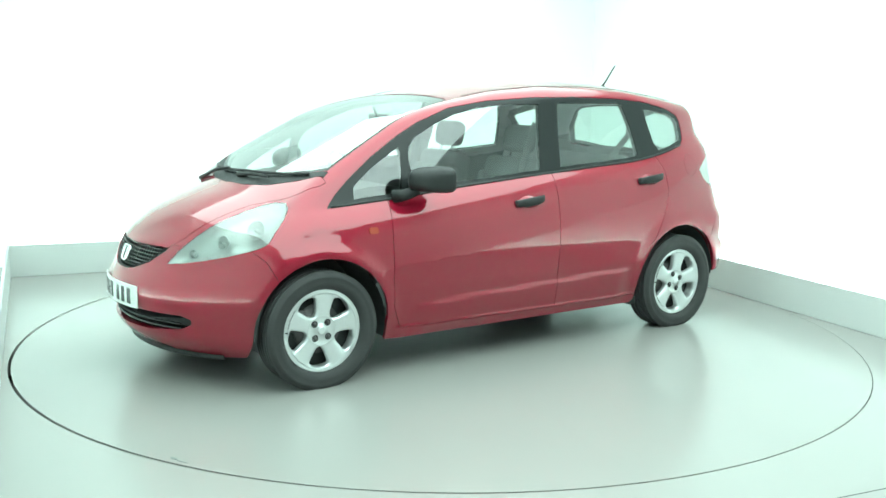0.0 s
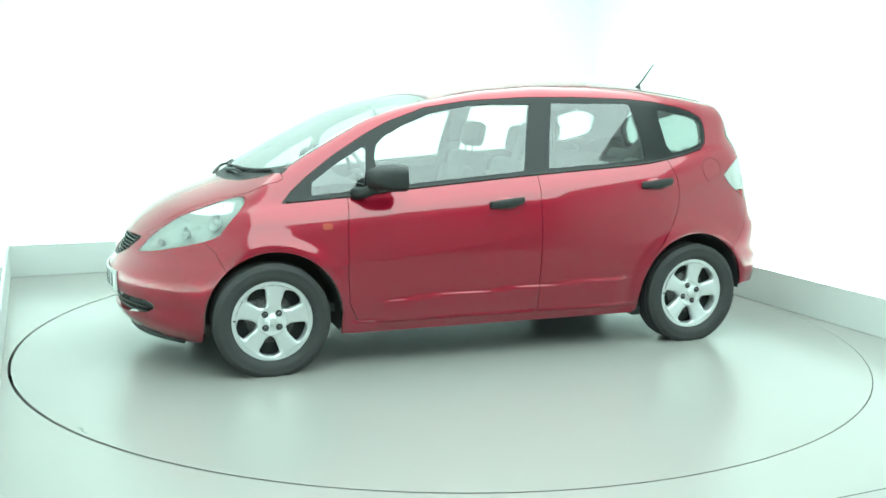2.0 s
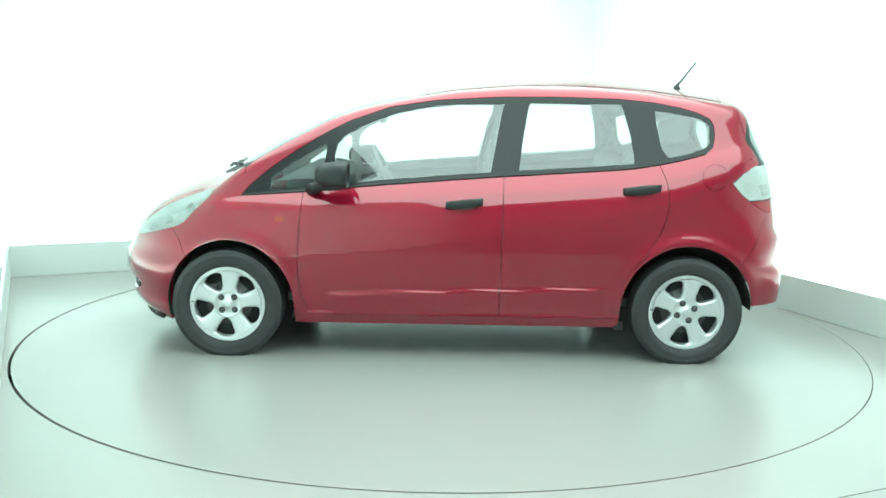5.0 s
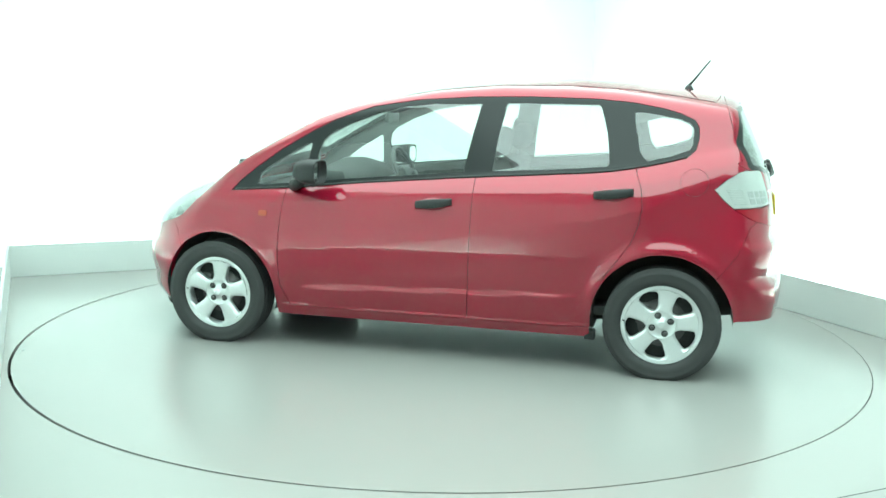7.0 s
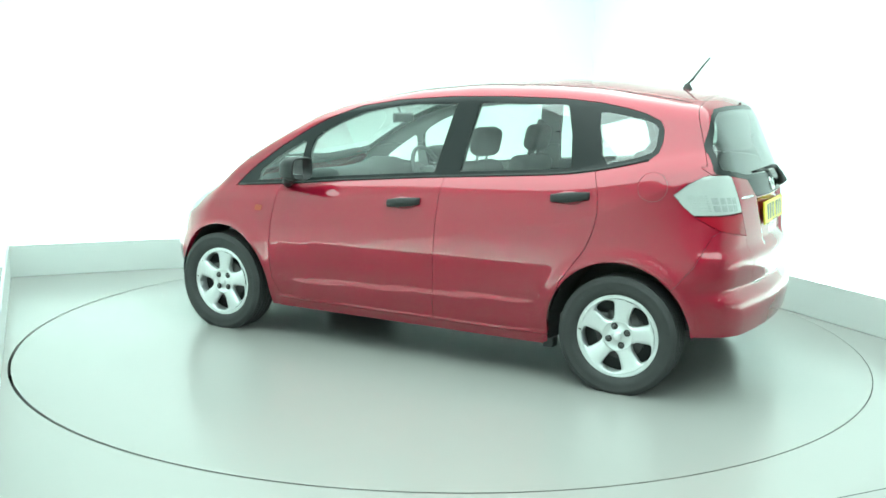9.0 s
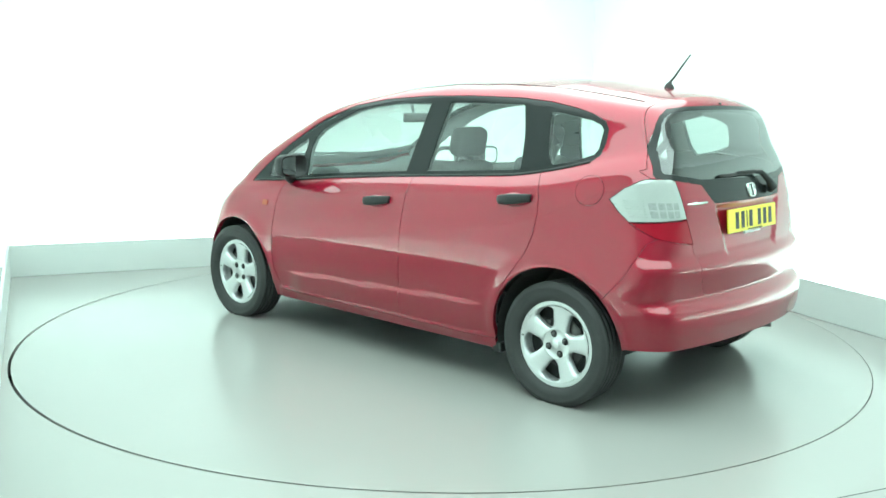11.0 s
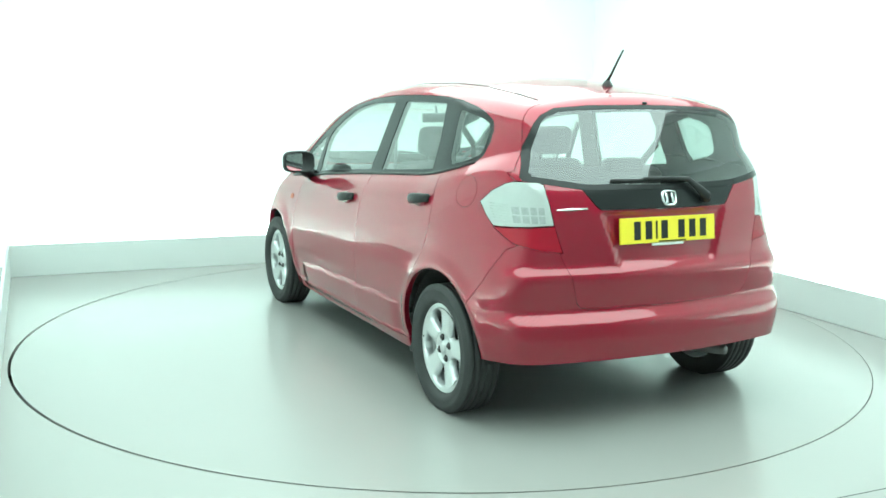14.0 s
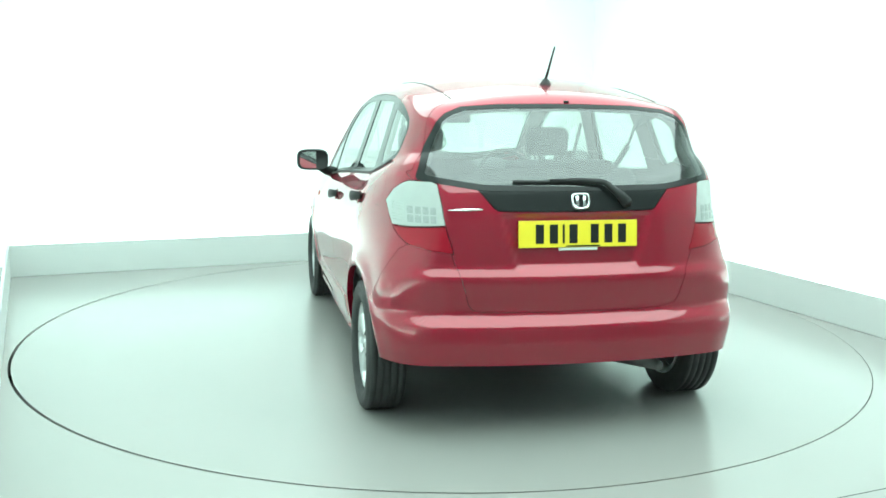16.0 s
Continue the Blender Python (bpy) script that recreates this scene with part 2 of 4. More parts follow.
def build_table():
    table = tagged(new("turntable"), "round motor turntable, pale grey-green paint, flush with the floor", "turntable")
    bm = bmesh.new()
    n, r = 256, TABLE_RADIUS - 0.003
    top = [bm.verts.new((r * math.cos(2 * math.pi * i / n), r * math.sin(2 * math.pi * i / n), 0)) for i in range(n)]
    low = [bm.verts.new(v.co - Vector((0, 0, 0.06))) for v in top]
    bm.faces.new(top)
    bm.faces.new(low[::-1])
    for i in range(n):
        bm.faces.new((top[i], low[i], low[(i + 1) % n], top[(i + 1) % n]))
    bmesh.ops.bevel(bm, geom=[e for e in bm.edges if e.verts[0].co.z == 0 and e.verts[1].co.z == 0], offset=0.003, segments=1, affect="EDGES")
    part("deck", bm, M_TABLE, table, smooth=False)
    bm = bmesh.new()
    lathe(bm, [(0.0, -0.1), (0.6, -0.1), (0.6, -0.061), (0.0, -0.061)], 48, "z")
    part("bearing", bm, M_PIT, table)
    return table


build_room()
build_floor()
for k in range(4):
    u = U0 + 0.1 + k * (U1 - U0 - 0.2) / 4
    build_trough_light((u, V0 - 0.2), (u + (U1 - U0 - 0.2) / 4, V0 - 0.2))
for k in range(5):
    v = V0 + 0.1 + k * 1.25
    build_trough_light((U1 + 0.2, v), (U1 + 0.2, v + 1.25))
    build_trough_light((U0 - 0.2, v), (U0 - 0.2, v + 1.25))
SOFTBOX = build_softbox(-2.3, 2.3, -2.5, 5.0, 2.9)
TABLE = build_table()
# ---------------------------------------------------------------- the car's skin
def curve(pts, sigma=0.03):
    """A smooth curve through points (a, b), as a function on arrays."""
    a, b = zip(*sorted(pts))
    lo, hi = a[0] - 1, a[-1] + 1
    g = np.linspace(lo, hi, 3000)
    sl0, sl1 = (b[1] - b[0]) / (a[1] - a[0]), (b[-1] - b[-2]) / (a[-1] - a[-2])
    v = np.where(g < a[0], b[0] + (g - a[0]) * sl0, np.where(g > a[-1], b[-1] + (g - a[-1]) * sl1, np.interp(g, a, b)))
    step = g[1] - g[0]
    k = np.arange(-int(4 * sigma / step) - 1, int(4 * sigma / step) + 2)
    w = np.exp(-0.5 * (k * step / sigma) ** 2)
    v2 = np.convolve(np.pad(v, len(k) // 2, mode="reflect", reflect_type="odd"), w / w.sum(), "valid")
    return lambda x: np.interp(x, g, v2)


TOP = curve([(2.1, 0.50), (2.0, 0.62), (1.94, 0.690), (1.85, 0.757), (1.75, 0.814), (1.65, 0.863), (1.5, 0.922), (1.40, 0.958), (1.25, 1.050), (1.1, 1.132), (0.95, 1.208), (0.7, 1.328),
             (0.5, 1.388), (0.3, 1.428), (0.02, 1.484), (-0.33, 1.524), (-0.7, 1.533), (-1.0, 1.522), (-1.3, 1.488), (-1.6, 1.442), (-1.8, 1.41)], 0.035)
CROWN = curve([(2.1, 0.10), (1.6, 0.10), (1.4, 0.085), (1.2, 0.045), (0.6, 0.026), (0.3, 0.022), (-0.5, 0.054), (-1.3, 0.066), (-1.8, 0.075)], 0.1)
BELT = curve([(1.9, 0.83), (1.19, 0.873), (0.76, 0.906), (0.46, 0.94), (-0.16, 0.994), (-0.49, 1.018), (-0.92, 1.050), (-1.09, 1.078), (-1.26, 1.116), (-1.37, 1.150), (-1.8, 1.24)], 0.06)
LOW = curve([(0.0, 0.70), (0.15, 0.765), (0.2, 0.792), (0.3, 0.818), (0.45, 0.842), (0.60, 0.850), (0.7, 0.845), (0.9, 0.828)], 0.014)
UPPER = curve([(-0.5, 0.868), (-0.36, 0.852), (-0.25, 0.838), (-0.15, 0.818), (-0.08, 0.797), (-0.035, 0.772), (-0.012, 0.752), (0.0, 0.740), (0.03, 0.728), (0.42, 0.600), (0.6, 0.52)], 0.012)
NOSE = curve([(0.0, 1.70), (0.15, 1.87), (0.20, 1.945), (0.25, 1.982), (0.30, 1.985), (0.34, 1.988), (0.40, 2.010), (0.465, 2.017), (0.505, 2.002), (0.54, 1.975), (0.6, 1.963), (0.7, 1.93), (0.8, 1.86), (1.0, 1.72)], 0.025)
TAIL = curve([(0.0, -1.66), (0.15, -1.76), (0.22, -1.82), (0.3, -1.862), (0.42, -1.880), (0.5, -1.873), (0.535, -1.828), (0.60, -1.838), (0.66, -1.847), (0.695, -1.849), (0.73, -1.823), (0.8, -1.818), (0.95, -1.798), (1.05, -1.77), (1.15, -1.725), (1.26, -1.675), (1.4, -1.61), (1.5, -1.56)], 0.014)


def smax(a, b, k):
    return np.maximum(a, b) + np.maximum(k - np.abs(a - b), 0) ** 2 / (4 * k)


def step(x, a, b):
    t = np.clip((x - a) / (b - a), 0, 1)
    return t * t * (3 - 2 * t)


def half_width(x, z):
    w = np.minimum(LOW(z), UPPER(z - BELT(x)))
    dr, df = np.maximum(-1.0 - x, 0), np.maximum(x - 1.0, 0)
    w = w - dr ** 2 * (0.08 + 0.20 * step(z, 0.55, 1.0) + 0.05 * step(z, 1.08, 1.3)) - 0.06 * df ** 2
    for ax in (-1.25, 1.25):
        r = np.hypot(x - ax, z - 0.29)
        w = w + (0.015 if ax < 0 else 0.013) * np.exp(-((r - 0.375) / 0.045) ** 2) * step(z, 0.2, 0.35)
    zc = 0.36 + 0.035 * (0.75 - x)
    w = w + 0.014 * step(zc - z, -0.014, 0.014) * step(x, -0.85, -0.70) * (1 - step(x, 0.6, 0.75)) * step(z, 0.2, 0.26)
    # the sill stands a little proud of the doors
    w = w + 0.010 * step(0.252 - z, -0.008, 0.008) * step(x, -0.92, -0.86) * (1 - step(x, 0.80, 0.86))
    return w


def skin(x, y, z):
    """Less than zero inside the car's outer skin."""
    y = np.abs(y)
    side = (y - half_width(x, z)) * 0.95
    h = TOP(x) - CROWN(x) * (y / 0.57) ** 2
    e = 1e-3
    slope = (TOP(x + e) - TOP(x - e)) / (2 * e)
    top = (z - h) / np.sqrt(1 + slope ** 2)
    front = (x - (NOSE(z) - 0.54 * y ** 2 - 0.24 * y ** 4)) * 0.85
    # the hollow round the number plate
    hollow = 0.016 * step(0.325 + 0.35 * (z - 0.93) - y, -0.02, 0.02) * step(z, 0.71, 0.75) * (1 - step(z, 0.935, 0.965))
    rear = ((TAIL(z) + hollow + 0.15 * y ** 2 + 0.05 * y ** 4) - x) * 0.93
    k = 0.06 + 0.06 * step(x, 1.2, 1.5)
    f = smax(side, top, k)
    f = smax(f, front, 0.10)
    f = smax(f, rear, 0.14 - 0.08 * step(z, 1.15, 1.35))
    return f


def skin_normal(p):
    e = 1e-3
    x, y, z = p[:, 0], p[:, 1], p[:, 2]
    g = np.stack([skin(x + e, y, z) - skin(x - e, y, z), skin(x, y + e, z) - skin(x, y - e, z), skin(x, y, z + e) - skin(x, y, z - e)], 1)
    return g / np.maximum(np.linalg.norm(g, axis=1, keepdims=True), 1e-9)


def cast(o, d, far=3.0):
    """Along rays from inside, the places at which they leave the skin."""
    a, b = np.zeros(len(o)), np.full(len(o), far)
    for _ in range(40):
        m = (a + b) / 2
        q = o + d * m[:, None]
        inside = skin(q[:, 0], q[:, 1], q[:, 2]) < 0
        a, b = np.where(inside, m, a), np.where(inside, b, m)
    return o + d * ((a + b) / 2)[:, None]


X_, Y_, Z_ = Vector((1, 0, 0)), Vector((0, 1, 0)), Vector((0, 0, 1))
R2 = 1 / math.sqrt(2)
VIEWS = {"side": (X_, Z_), "ends": (Y_, Z_), "top": (X_, Y_), "tail": ((X_ + Y_) * R2, Z_), "head": ((X_ - Y_) * R2, Z_)}


def arch(cx, cz, r, n=28):
    """A wheel opening: a round top with legs that widen downwards."""
    pts = [(cx + r * math.cos(a), cz + r * math.sin(a)) for a in np.linspace(-0.05, math.pi + 0.05, n)]
    return [(cx + r + 0.012, 0.05)] + pts + [(cx - r - 0.012, 0.05)]


def belt_line(x0, x1, n, lift=0.0):
    return [(x, float(BELT(x)) + lift) for x in np.linspace(x0, x1, n)]


DLO = belt_line(1.185, -1.33, 24) + [(-1.372, 1.175), (-1.385, 1.23), (-1.382, 1.290), (-1.36, 1.325), (-1.29, 1.357), (-1.20, 1.382), (-1.05, 1.408), (-0.86, 1.424), (-0.526, 1.430), (-0.198, 1.424), (0.126, 1.402),
                                     (0.378, 1.362), (0.596, 1.284), (0.719, 1.222), (0.901, 1.112), (1.049, 1.005), (1.13, 0.935)]
FRONT_QUARTER = [(1.03, 0.912), (1.02, 0.975), (0.90, 1.062), (0.735, 1.158), (0.722, 1.148), (0.742, 0.945), (0.76, 0.935)]
FRONT_WINDOW = belt_line(0.66, -0.172, 8, 0.028) + [(-0.185, 1.10), (-0.238, 1.378), (-0.25, 1.388), (0.02, 1.384), (0.191, 1.366), (0.35, 1.330), (0.50, 1.272), (0.62, 1.21), (0.665, 1.165), (0.68, 1.10)]
REAR_WINDOW = belt_line(-0.325, -0.935, 6, 0.028) + [(-0.945, 1.10), (-0.925, 1.25), (-0.885, 1.385), (-0.87, 1.397), (-0.39, 1.397), (-0.378, 1.385), (-0.345, 1.20)]
REAR_QUARTER = [(-1.13, 1.115), (-1.26, 1.145), (-1.34, 1.175), (-1.355, 1.20), (-1.358, 1.285), (-1.34, 1.310), (-1.28, 1.333), (-1.10, 1.362), (-1.06, 1.360), (-1.065, 1.30), (-1.095, 1.16)]
FRONT_DOOR = [(0.80, 0.245), (0.852, 0.36), (0.862, 0.52), (0.857, 0.70), (0.842, float(BELT(0.842)))] + belt_line(0.80, -0.243, 10, 0.0) + [(-0.238, 0.7), (-0.229, 0.245)]
REAR_DOOR = [(-0.229, 0.245), (-0.238, 0.7), (-0.243, float(BELT(-0.243)))] + belt_line(-0.28, -1.08, 8, 0.0) + [(-1.115, 0.98), (-1.125, 0.88), (-1.11, 0.79), (-1.075, 0.70), (-1.02, 0.62), (-0.955, 0.53), (-0.915, 0.42), (-0.90, 0.30), (-0.90, 0.245)]
HEADLIGHT = [(1.045, 0.605), (0.99, 0.668), (0.93, 0.722), (0.856, 0.782), (0.78, 0.822), (0.714, 0.852), (0.64, 0.880), (0.573, 0.897), (0.51, 0.897), (0.487, 0.872), (0.490, 0.83), (0.53, 0.725), (0.56, 0.705), (0.63, 0.682), (0.72, 0.660), (0.83, 0.637), (0.95, 0.615)]
TAIL_WHITE = [(-0.506, 0.985), (-0.565, 1.038), (-0.629, 1.072), (-0.66, 1.080), (-0.765, 1.080), (-0.79, 1.070), (-0.82, 0.99), (-0.845, 0.905), (-0.72, 0.896), (-0.583, 0.892), (-0.545, 0.93)]
TAIL_RED = [(-0.583, 0.888), (-0.72, 0.892), (-0.846, 0.901), (-0.866, 0.84), (-0.884, 0.790), (-0.80, 0.802), (-0.693, 0.825), (-0.64, 0.852)]
BONNET = [(1.955, -0.1), (1.945, 0.0), (1.925, 0.18), (1.875, 0.335), (1.79, 0.40), (1.66, 0.425), (1.55, 0.44), (1.46, 0.465), (1.39, 0.53), (1.34, 0.60), (1.285, 0.650), (1.20, 0.690), (1.165, 0.690), (1.175, 0.65), (1.25, 0.55), (1.34, 0.38), (1.395, 0.2), (1.415, 0.0), (1.415, -0.1)]
COWL = [(1.415, -0.1), (1.415, 0.0), (1.395, 0.2), (1.34, 0.38), (1.25, 0.55), (1.165, 0.665), (1.135, 0.655), (1.19, 0.56), (1.275, 0.38), (1.335, 0.2), (1.355, 0.0), (1.355, -0.1)]
SCREEN = [(1.355, -0.1), (1.355, 0.0), (1.335, 0.2), (1.275, 0.38), (1.19, 0.56), (1.135, 0.645), (1.0, 0.628), (0.72, 0.582), (0.45, 0.530), (0.34, 0.505), (0.315, 0.47), (0.295, 0.3), (0.285, 0.0), (0.285, -0.1)]
SCREEN_CLEAR = [(1.335, -0.1), (1.335, 0.0), (1.315, 0.2), (1.255, 0.373), (1.17, 0.55), (1.125, 0.628), (1.0, 0.614), (0.72, 0.569), (0.45, 0.518), (0.352, 0.494), (0.328, 0.46), (0.308, 0.3), (0.298, 0.0), (0.298, -0.1)]
ROOF = [(0.27, -0.1), (0.27, 0.0), (0.28, 0.3), (0.305, 0.47), (0.27, 0.482), (0.0, 0.485), (-0.6, 0.485), (-1.2, 0.475), (-1.46, 0.46), (-1.485, 0.3), (-1.50, 0.0), (-1.50, -0.1)]
REAR_GLASS = [(-0.1, 1.045), (0.0, 1.045), (0.36, 1.045), (0.42, 1.05), (0.655, 1.085), (0.66, 1.10), (0.615, 1.22), (0.565, 1.32), (0.53, 1.355), (0.46, 1.385), (0.30, 1.398), (0.0, 1.403), (-0.1, 1.403)]
REAR_CLEAR = [(-0.1, 1.065), (0.0, 1.065), (0.40, 1.072), (0.618, 1.104), (0.626, 1.12), (0.582, 1.235), (0.54, 1.322), (0.512, 1.345), (0.45, 1.368), (0.30, 1.379), (0.0, 1.384), (-0.1, 1.384)]
GARNISH = [(-0.1, 1.045), (0.0, 1.045), (0.42, 1.05), (0.355, 0.975), (0.34, 0.965), (0.0, 0.962), (-0.1, 0.962)]
TAILGATE = [(-0.1, 0.545), (0.0, 0.545), (0.40, 0.548), (0.445, 0.556), (0.465, 0.58), (0.50, 0.70), (0.537, 0.79), (0.552, 0.88), (0.60, 1.07), (0.675, 1.085), (0.69, 1.11), (0.64, 1.24), (0.59, 1.34), (0.555, 1.385), (0.50, 1.47), (-0.1, 1.6)]
TAIL_CAP = [(-1.495, 1.60), (-1.51, 1.42), (-1.535, 1.33), (-1.575, 1.20), (-1.615, 1.090), (-1.64, 1.083), (-2.3, 1.083), (-2.3, 1.60)]
GRILLE = [(-0.1, 0.668), (0.0, 0.668), (0.30, 0.676), (0.355, 0.674), (0.345, 0.655), (0.27, 0.598), (0.15, 0.556), (0.08, 0.545), (0.0, 0.543), (-0.1, 0.543)]
LOW_GRILLE = [(-0.1, 0.362), (0.0, 0.362), (0.30, 0.366), (0.50, 0.366), (0.545, 0.350), (0.54, 0.325), (0.49, 0.298), (0.30, 0.272), (0.0, 0.268), (-0.1, 0.268)]
FRONT_BUMPER = [(1.40, 0.10), (1.40, 0.40), (1.497, 0.59), (1.52, 0.64), (1.57, 0.685), (1.72, 0.69), (1.90, 0.69), (2.3, 0.69), (2.3, 0.0), (1.40, 0.0)]
REAR_BUMPER = [(-1.44, 0.0), (-1.44, 0.50), (-1.515, 0.55), (-1.60, 0.66), (-1.66, 0.80), (-1.72, 0.84), (-2.2, 0.84), (-2.2, 0.0)]
FUEL_FLAP = [(-1.375 + 0.068 * math.cos(a), 1.018 + 0.068 * math.sin(a)) for a in np.linspace(0, 2 * math.pi, 24, endpoint=False)]
FRONT_ARCH, REAR_ARCH = arch(1.235, 0.295, 0.347), arch(-1.245, 0.295, 0.358)
UNDER = [(-2.4, -0.6), (-2.4, 0.335), (-1.62, 0.328), (-1.45, 0.268), (-1.30, 0.19), (1.30, 0.185), (1.45, 0.17), (1.6, 0.165), (1.75, 0.15), (2.4, 0.14), (2.4, -0.6)]

# outlines, in the order in which they claim the skin: name, view, outline, and where it holds
OUTLINES = [
    ("gone", "side", UNDER, lambda c: True),
    ("gone", "side", FRONT_ARCH, lambda c: c.y > 0.45),
    ("gone", "side", REAR_ARCH, lambda c: c.y > 0.45),
    ("front_quarter_glass", "side", FRONT_QUARTER, lambda c: c.y > 0.35 and c.z > 0.8),
    ("front_window", "side", FRONT_WINDOW, lambda c: c.y > 0.35 and c.z > 0.8),
    ("rear_window", "side", REAR_WINDOW, lambda c: c.y > 0.35 and c.z > 0.8),
    ("rear_quarter_glass", "side", REAR_QUARTER, lambda c: c.y > 0.35 and c.z > 0.8),
    ("window_surround", "side", DLO, lambda c: c.y > 0.47 and c.z > 0.8),
    ("headlight", "head", HEADLIGHT, lambda c: c.x > 1.2 and c.z > 0.55),
    ("reversing_lamp", "tail", TAIL_WHITE, lambda c: c.x < -1.35 and c.y > 0.4),
    ("brake_lamp", "tail", TAIL_RED, lambda c: c.x < -1.35 and c.y > 0.4),
    ("grille", "ends", GRILLE, lambda c: c.x > 1.6),
    ("lower_grille", "ends", LOW_GRILLE, lambda c: c.x > 1.6),
    ("bonnet", "top", BONNET, lambda c: c.z > 0.62 and c.x > 1.0),
    ("cowl", "top", COWL, lambda c: c.z > 0.8),
    ("windscreen", "top", SCREEN_CLEAR, lambda c: c.z > 0.85),
    ("screen_border", "top", SCREEN, lambda c: c.z > 0.85),
    ("roof", "top", ROOF, lambda c: c.z > 1.35),
    ("rear_screen", "ends", REAR_CLEAR, lambda c: c.x < -1.48 and c.z > 1.0),
    ("rear_screen_border", "ends", REAR_GLASS, lambda c: c.x < -1.48 and c.z > 1.0),
    ("tailgate_garnish", "ends", GARNISH, lambda c: c.x < -1.5),
    ("tailgate", "side", TAIL_CAP, lambda c: c.x < -1.40 and c.z > 1.0),
    ("tailgate", "ends", TAILGATE, lambda c: c.x < -1.525 and c.z < 1.12),
    ("rear_bumper", "side", REAR_BUMPER, lambda c: c.x < -1.3),
    ("front_bumper", "side", FRONT_BUMPER, lambda c: c.x > 1.3),
    ("fuel_flap", "side", FUEL_FLAP, lambda c: c.y > 0.4),
    ("front_door", "side", FRONT_DOOR, lambda c: c.y > 0.4),
    ("rear_door", "side", REAR_DOOR, lambda c: c.y > 0.4),
]
CENTRE = {"grille", "lower_grille", "bonnet", "cowl", "windscreen", "screen_border", "roof", "rear_screen", "rear_screen_border", "tailgate_garnish", "tailgate", "rear_bumper", "front_bumper"}
SEE_THROUGH = {"front_quarter_glass", "front_window", "rear_window", "rear_quarter_glass", "windscreen", "rear_screen"}


def inside(poly, a, b):
    hit = False
    n = len(poly)
    for i in range(n):
        (x1, y1), (x2, y2) = poly[i], poly[i - 1]
        if (y1 > b) != (y2 > b) and a < (x2 - x1) * (b - y1) / (y2 - y1) + x1:
            hit = not hit
    return hit


def half_skin():
    """The left half of the skin as a close net of quads."""
    xs = np.concatenate([np.linspace(-1.98, -1.5, 22)[:-1], np.linspace(-1.5, 1.5, 108)[:-1], np.linspace(1.5, 2.1, 26)])
    ys, zs = np.linspace(0, 0.92, 40), np.linspace(-0.25, 1.0, 90)
    top = lambda x: max(1.25, float(TOP(np.clip(x, -1.98, 2.1))) + 0.12) if x < 1.0 else 1.25
    bm = bmesh.new()
    sheets = []
    rise = np.linspace(0, 1, len(zs))
    grid = lambda rows: sheets.append(rows)
    grid([[(x, 0.92, -0.25 + r * (1.5)) for r in rise] for x in xs])
    grid([[(x, y, 1.25) for y in ys] for x in xs])
    grid([[(xs[-1], y, -0.25 + r * 1.5) for r in rise] for y in ys])
    grid([[(xs[0], y, -0.25 + r * 1.5) for r in rise] for y in ys])
    for rows in sheets:
        p = np.array(rows, float)
        flat = p.reshape(-1, 3)
        o = np.stack([np.clip(flat[:, 0] * 0.86, -1.35, 1.45), np.zeros(len(flat)), 0.78 - 0.22 * step(flat[:, 0], 0.2, 1.7)], 1)
        d = flat - o
        d /= np.linalg.norm(d, axis=1, keepdims=True)
        q = cast(o, d)
        q[flat[:, 1] == 0, 1] = 0
        vs = [bm.verts.new(v) for v in q]
        w = p.shape[1]
        for i in range(p.shape[0] - 1):
            for j in range(w - 1):
                bm.faces.new((vs[i * w + j], vs[(i + 1) * w + j], vs[(i + 1) * w + j + 1], vs[i * w + j + 1]))
    bmesh.ops.remove_doubles(bm, verts=bm.verts[:], dist=1e-5)
    return bm


def cut_outline(bm, view, poly, holds):
    """Cuts the skin along an outline, as a knife pressed through it along the view."""
    A, B = VIEWS[view]
    D = A.cross(B)
    lo_a, hi_a = min(p[0] for p in poly) - 0.03, max(p[0] for p in poly) + 0.03
    lo_b, hi_b = min(p[1] for p in poly) - 0.03, max(p[1] for p in poly) + 0.03
    near = []
    for f in bm.faces:
        c = f.calc_center_median()
        if lo_a < c.dot(A) < hi_a and lo_b < c.dot(B) < hi_b and holds(c):
            near.append(f)
    for i in range(len(poly)):
        (a0, b0), (a1, b1) = poly[i - 1], poly[i]
        s = A * (a1 - a0) + B * (b1 - b0)
        if s.length < 1e-6:
            continue
        no = D.cross(s).normalized()
        co = A * a0 + B * b0
        la, ha, lb, hb = min(a0, a1), max(a0, a1), min(b0, b1), max(b0, b1)
        hitf = []
        for f in near:
            pa = [v.co.dot(A) for v in f.verts]
            if max(pa) < la or min(pa) > ha:
                continue
            pb = [v.co.dot(B) for v in f.verts]
            if max(pb) < lb or min(pb) > hb:
                continue
            dist = [(v.co - co).dot(no) for v in f.verts]
            if min(dist) < -1e-5 and max(dist) > 1e-5:
                hitf.append(f)
        if not hitf:
            continue
        hs = set(hitf)
        geom = list({v for f in hitf for v in f.verts}) + list({e for f in hitf for e in f.edges}) + hitf
        r = bmesh.ops.bisect_plane(bm, geom=geom, dist=1e-5, plane_co=co, plane_no=no)
        near = [f for f in near if f.is_valid and f not in hs] + [f for f in r["geom"] if isinstance(f, bmesh.types.BMFace)]
        near = list(dict.fromkeys(near))


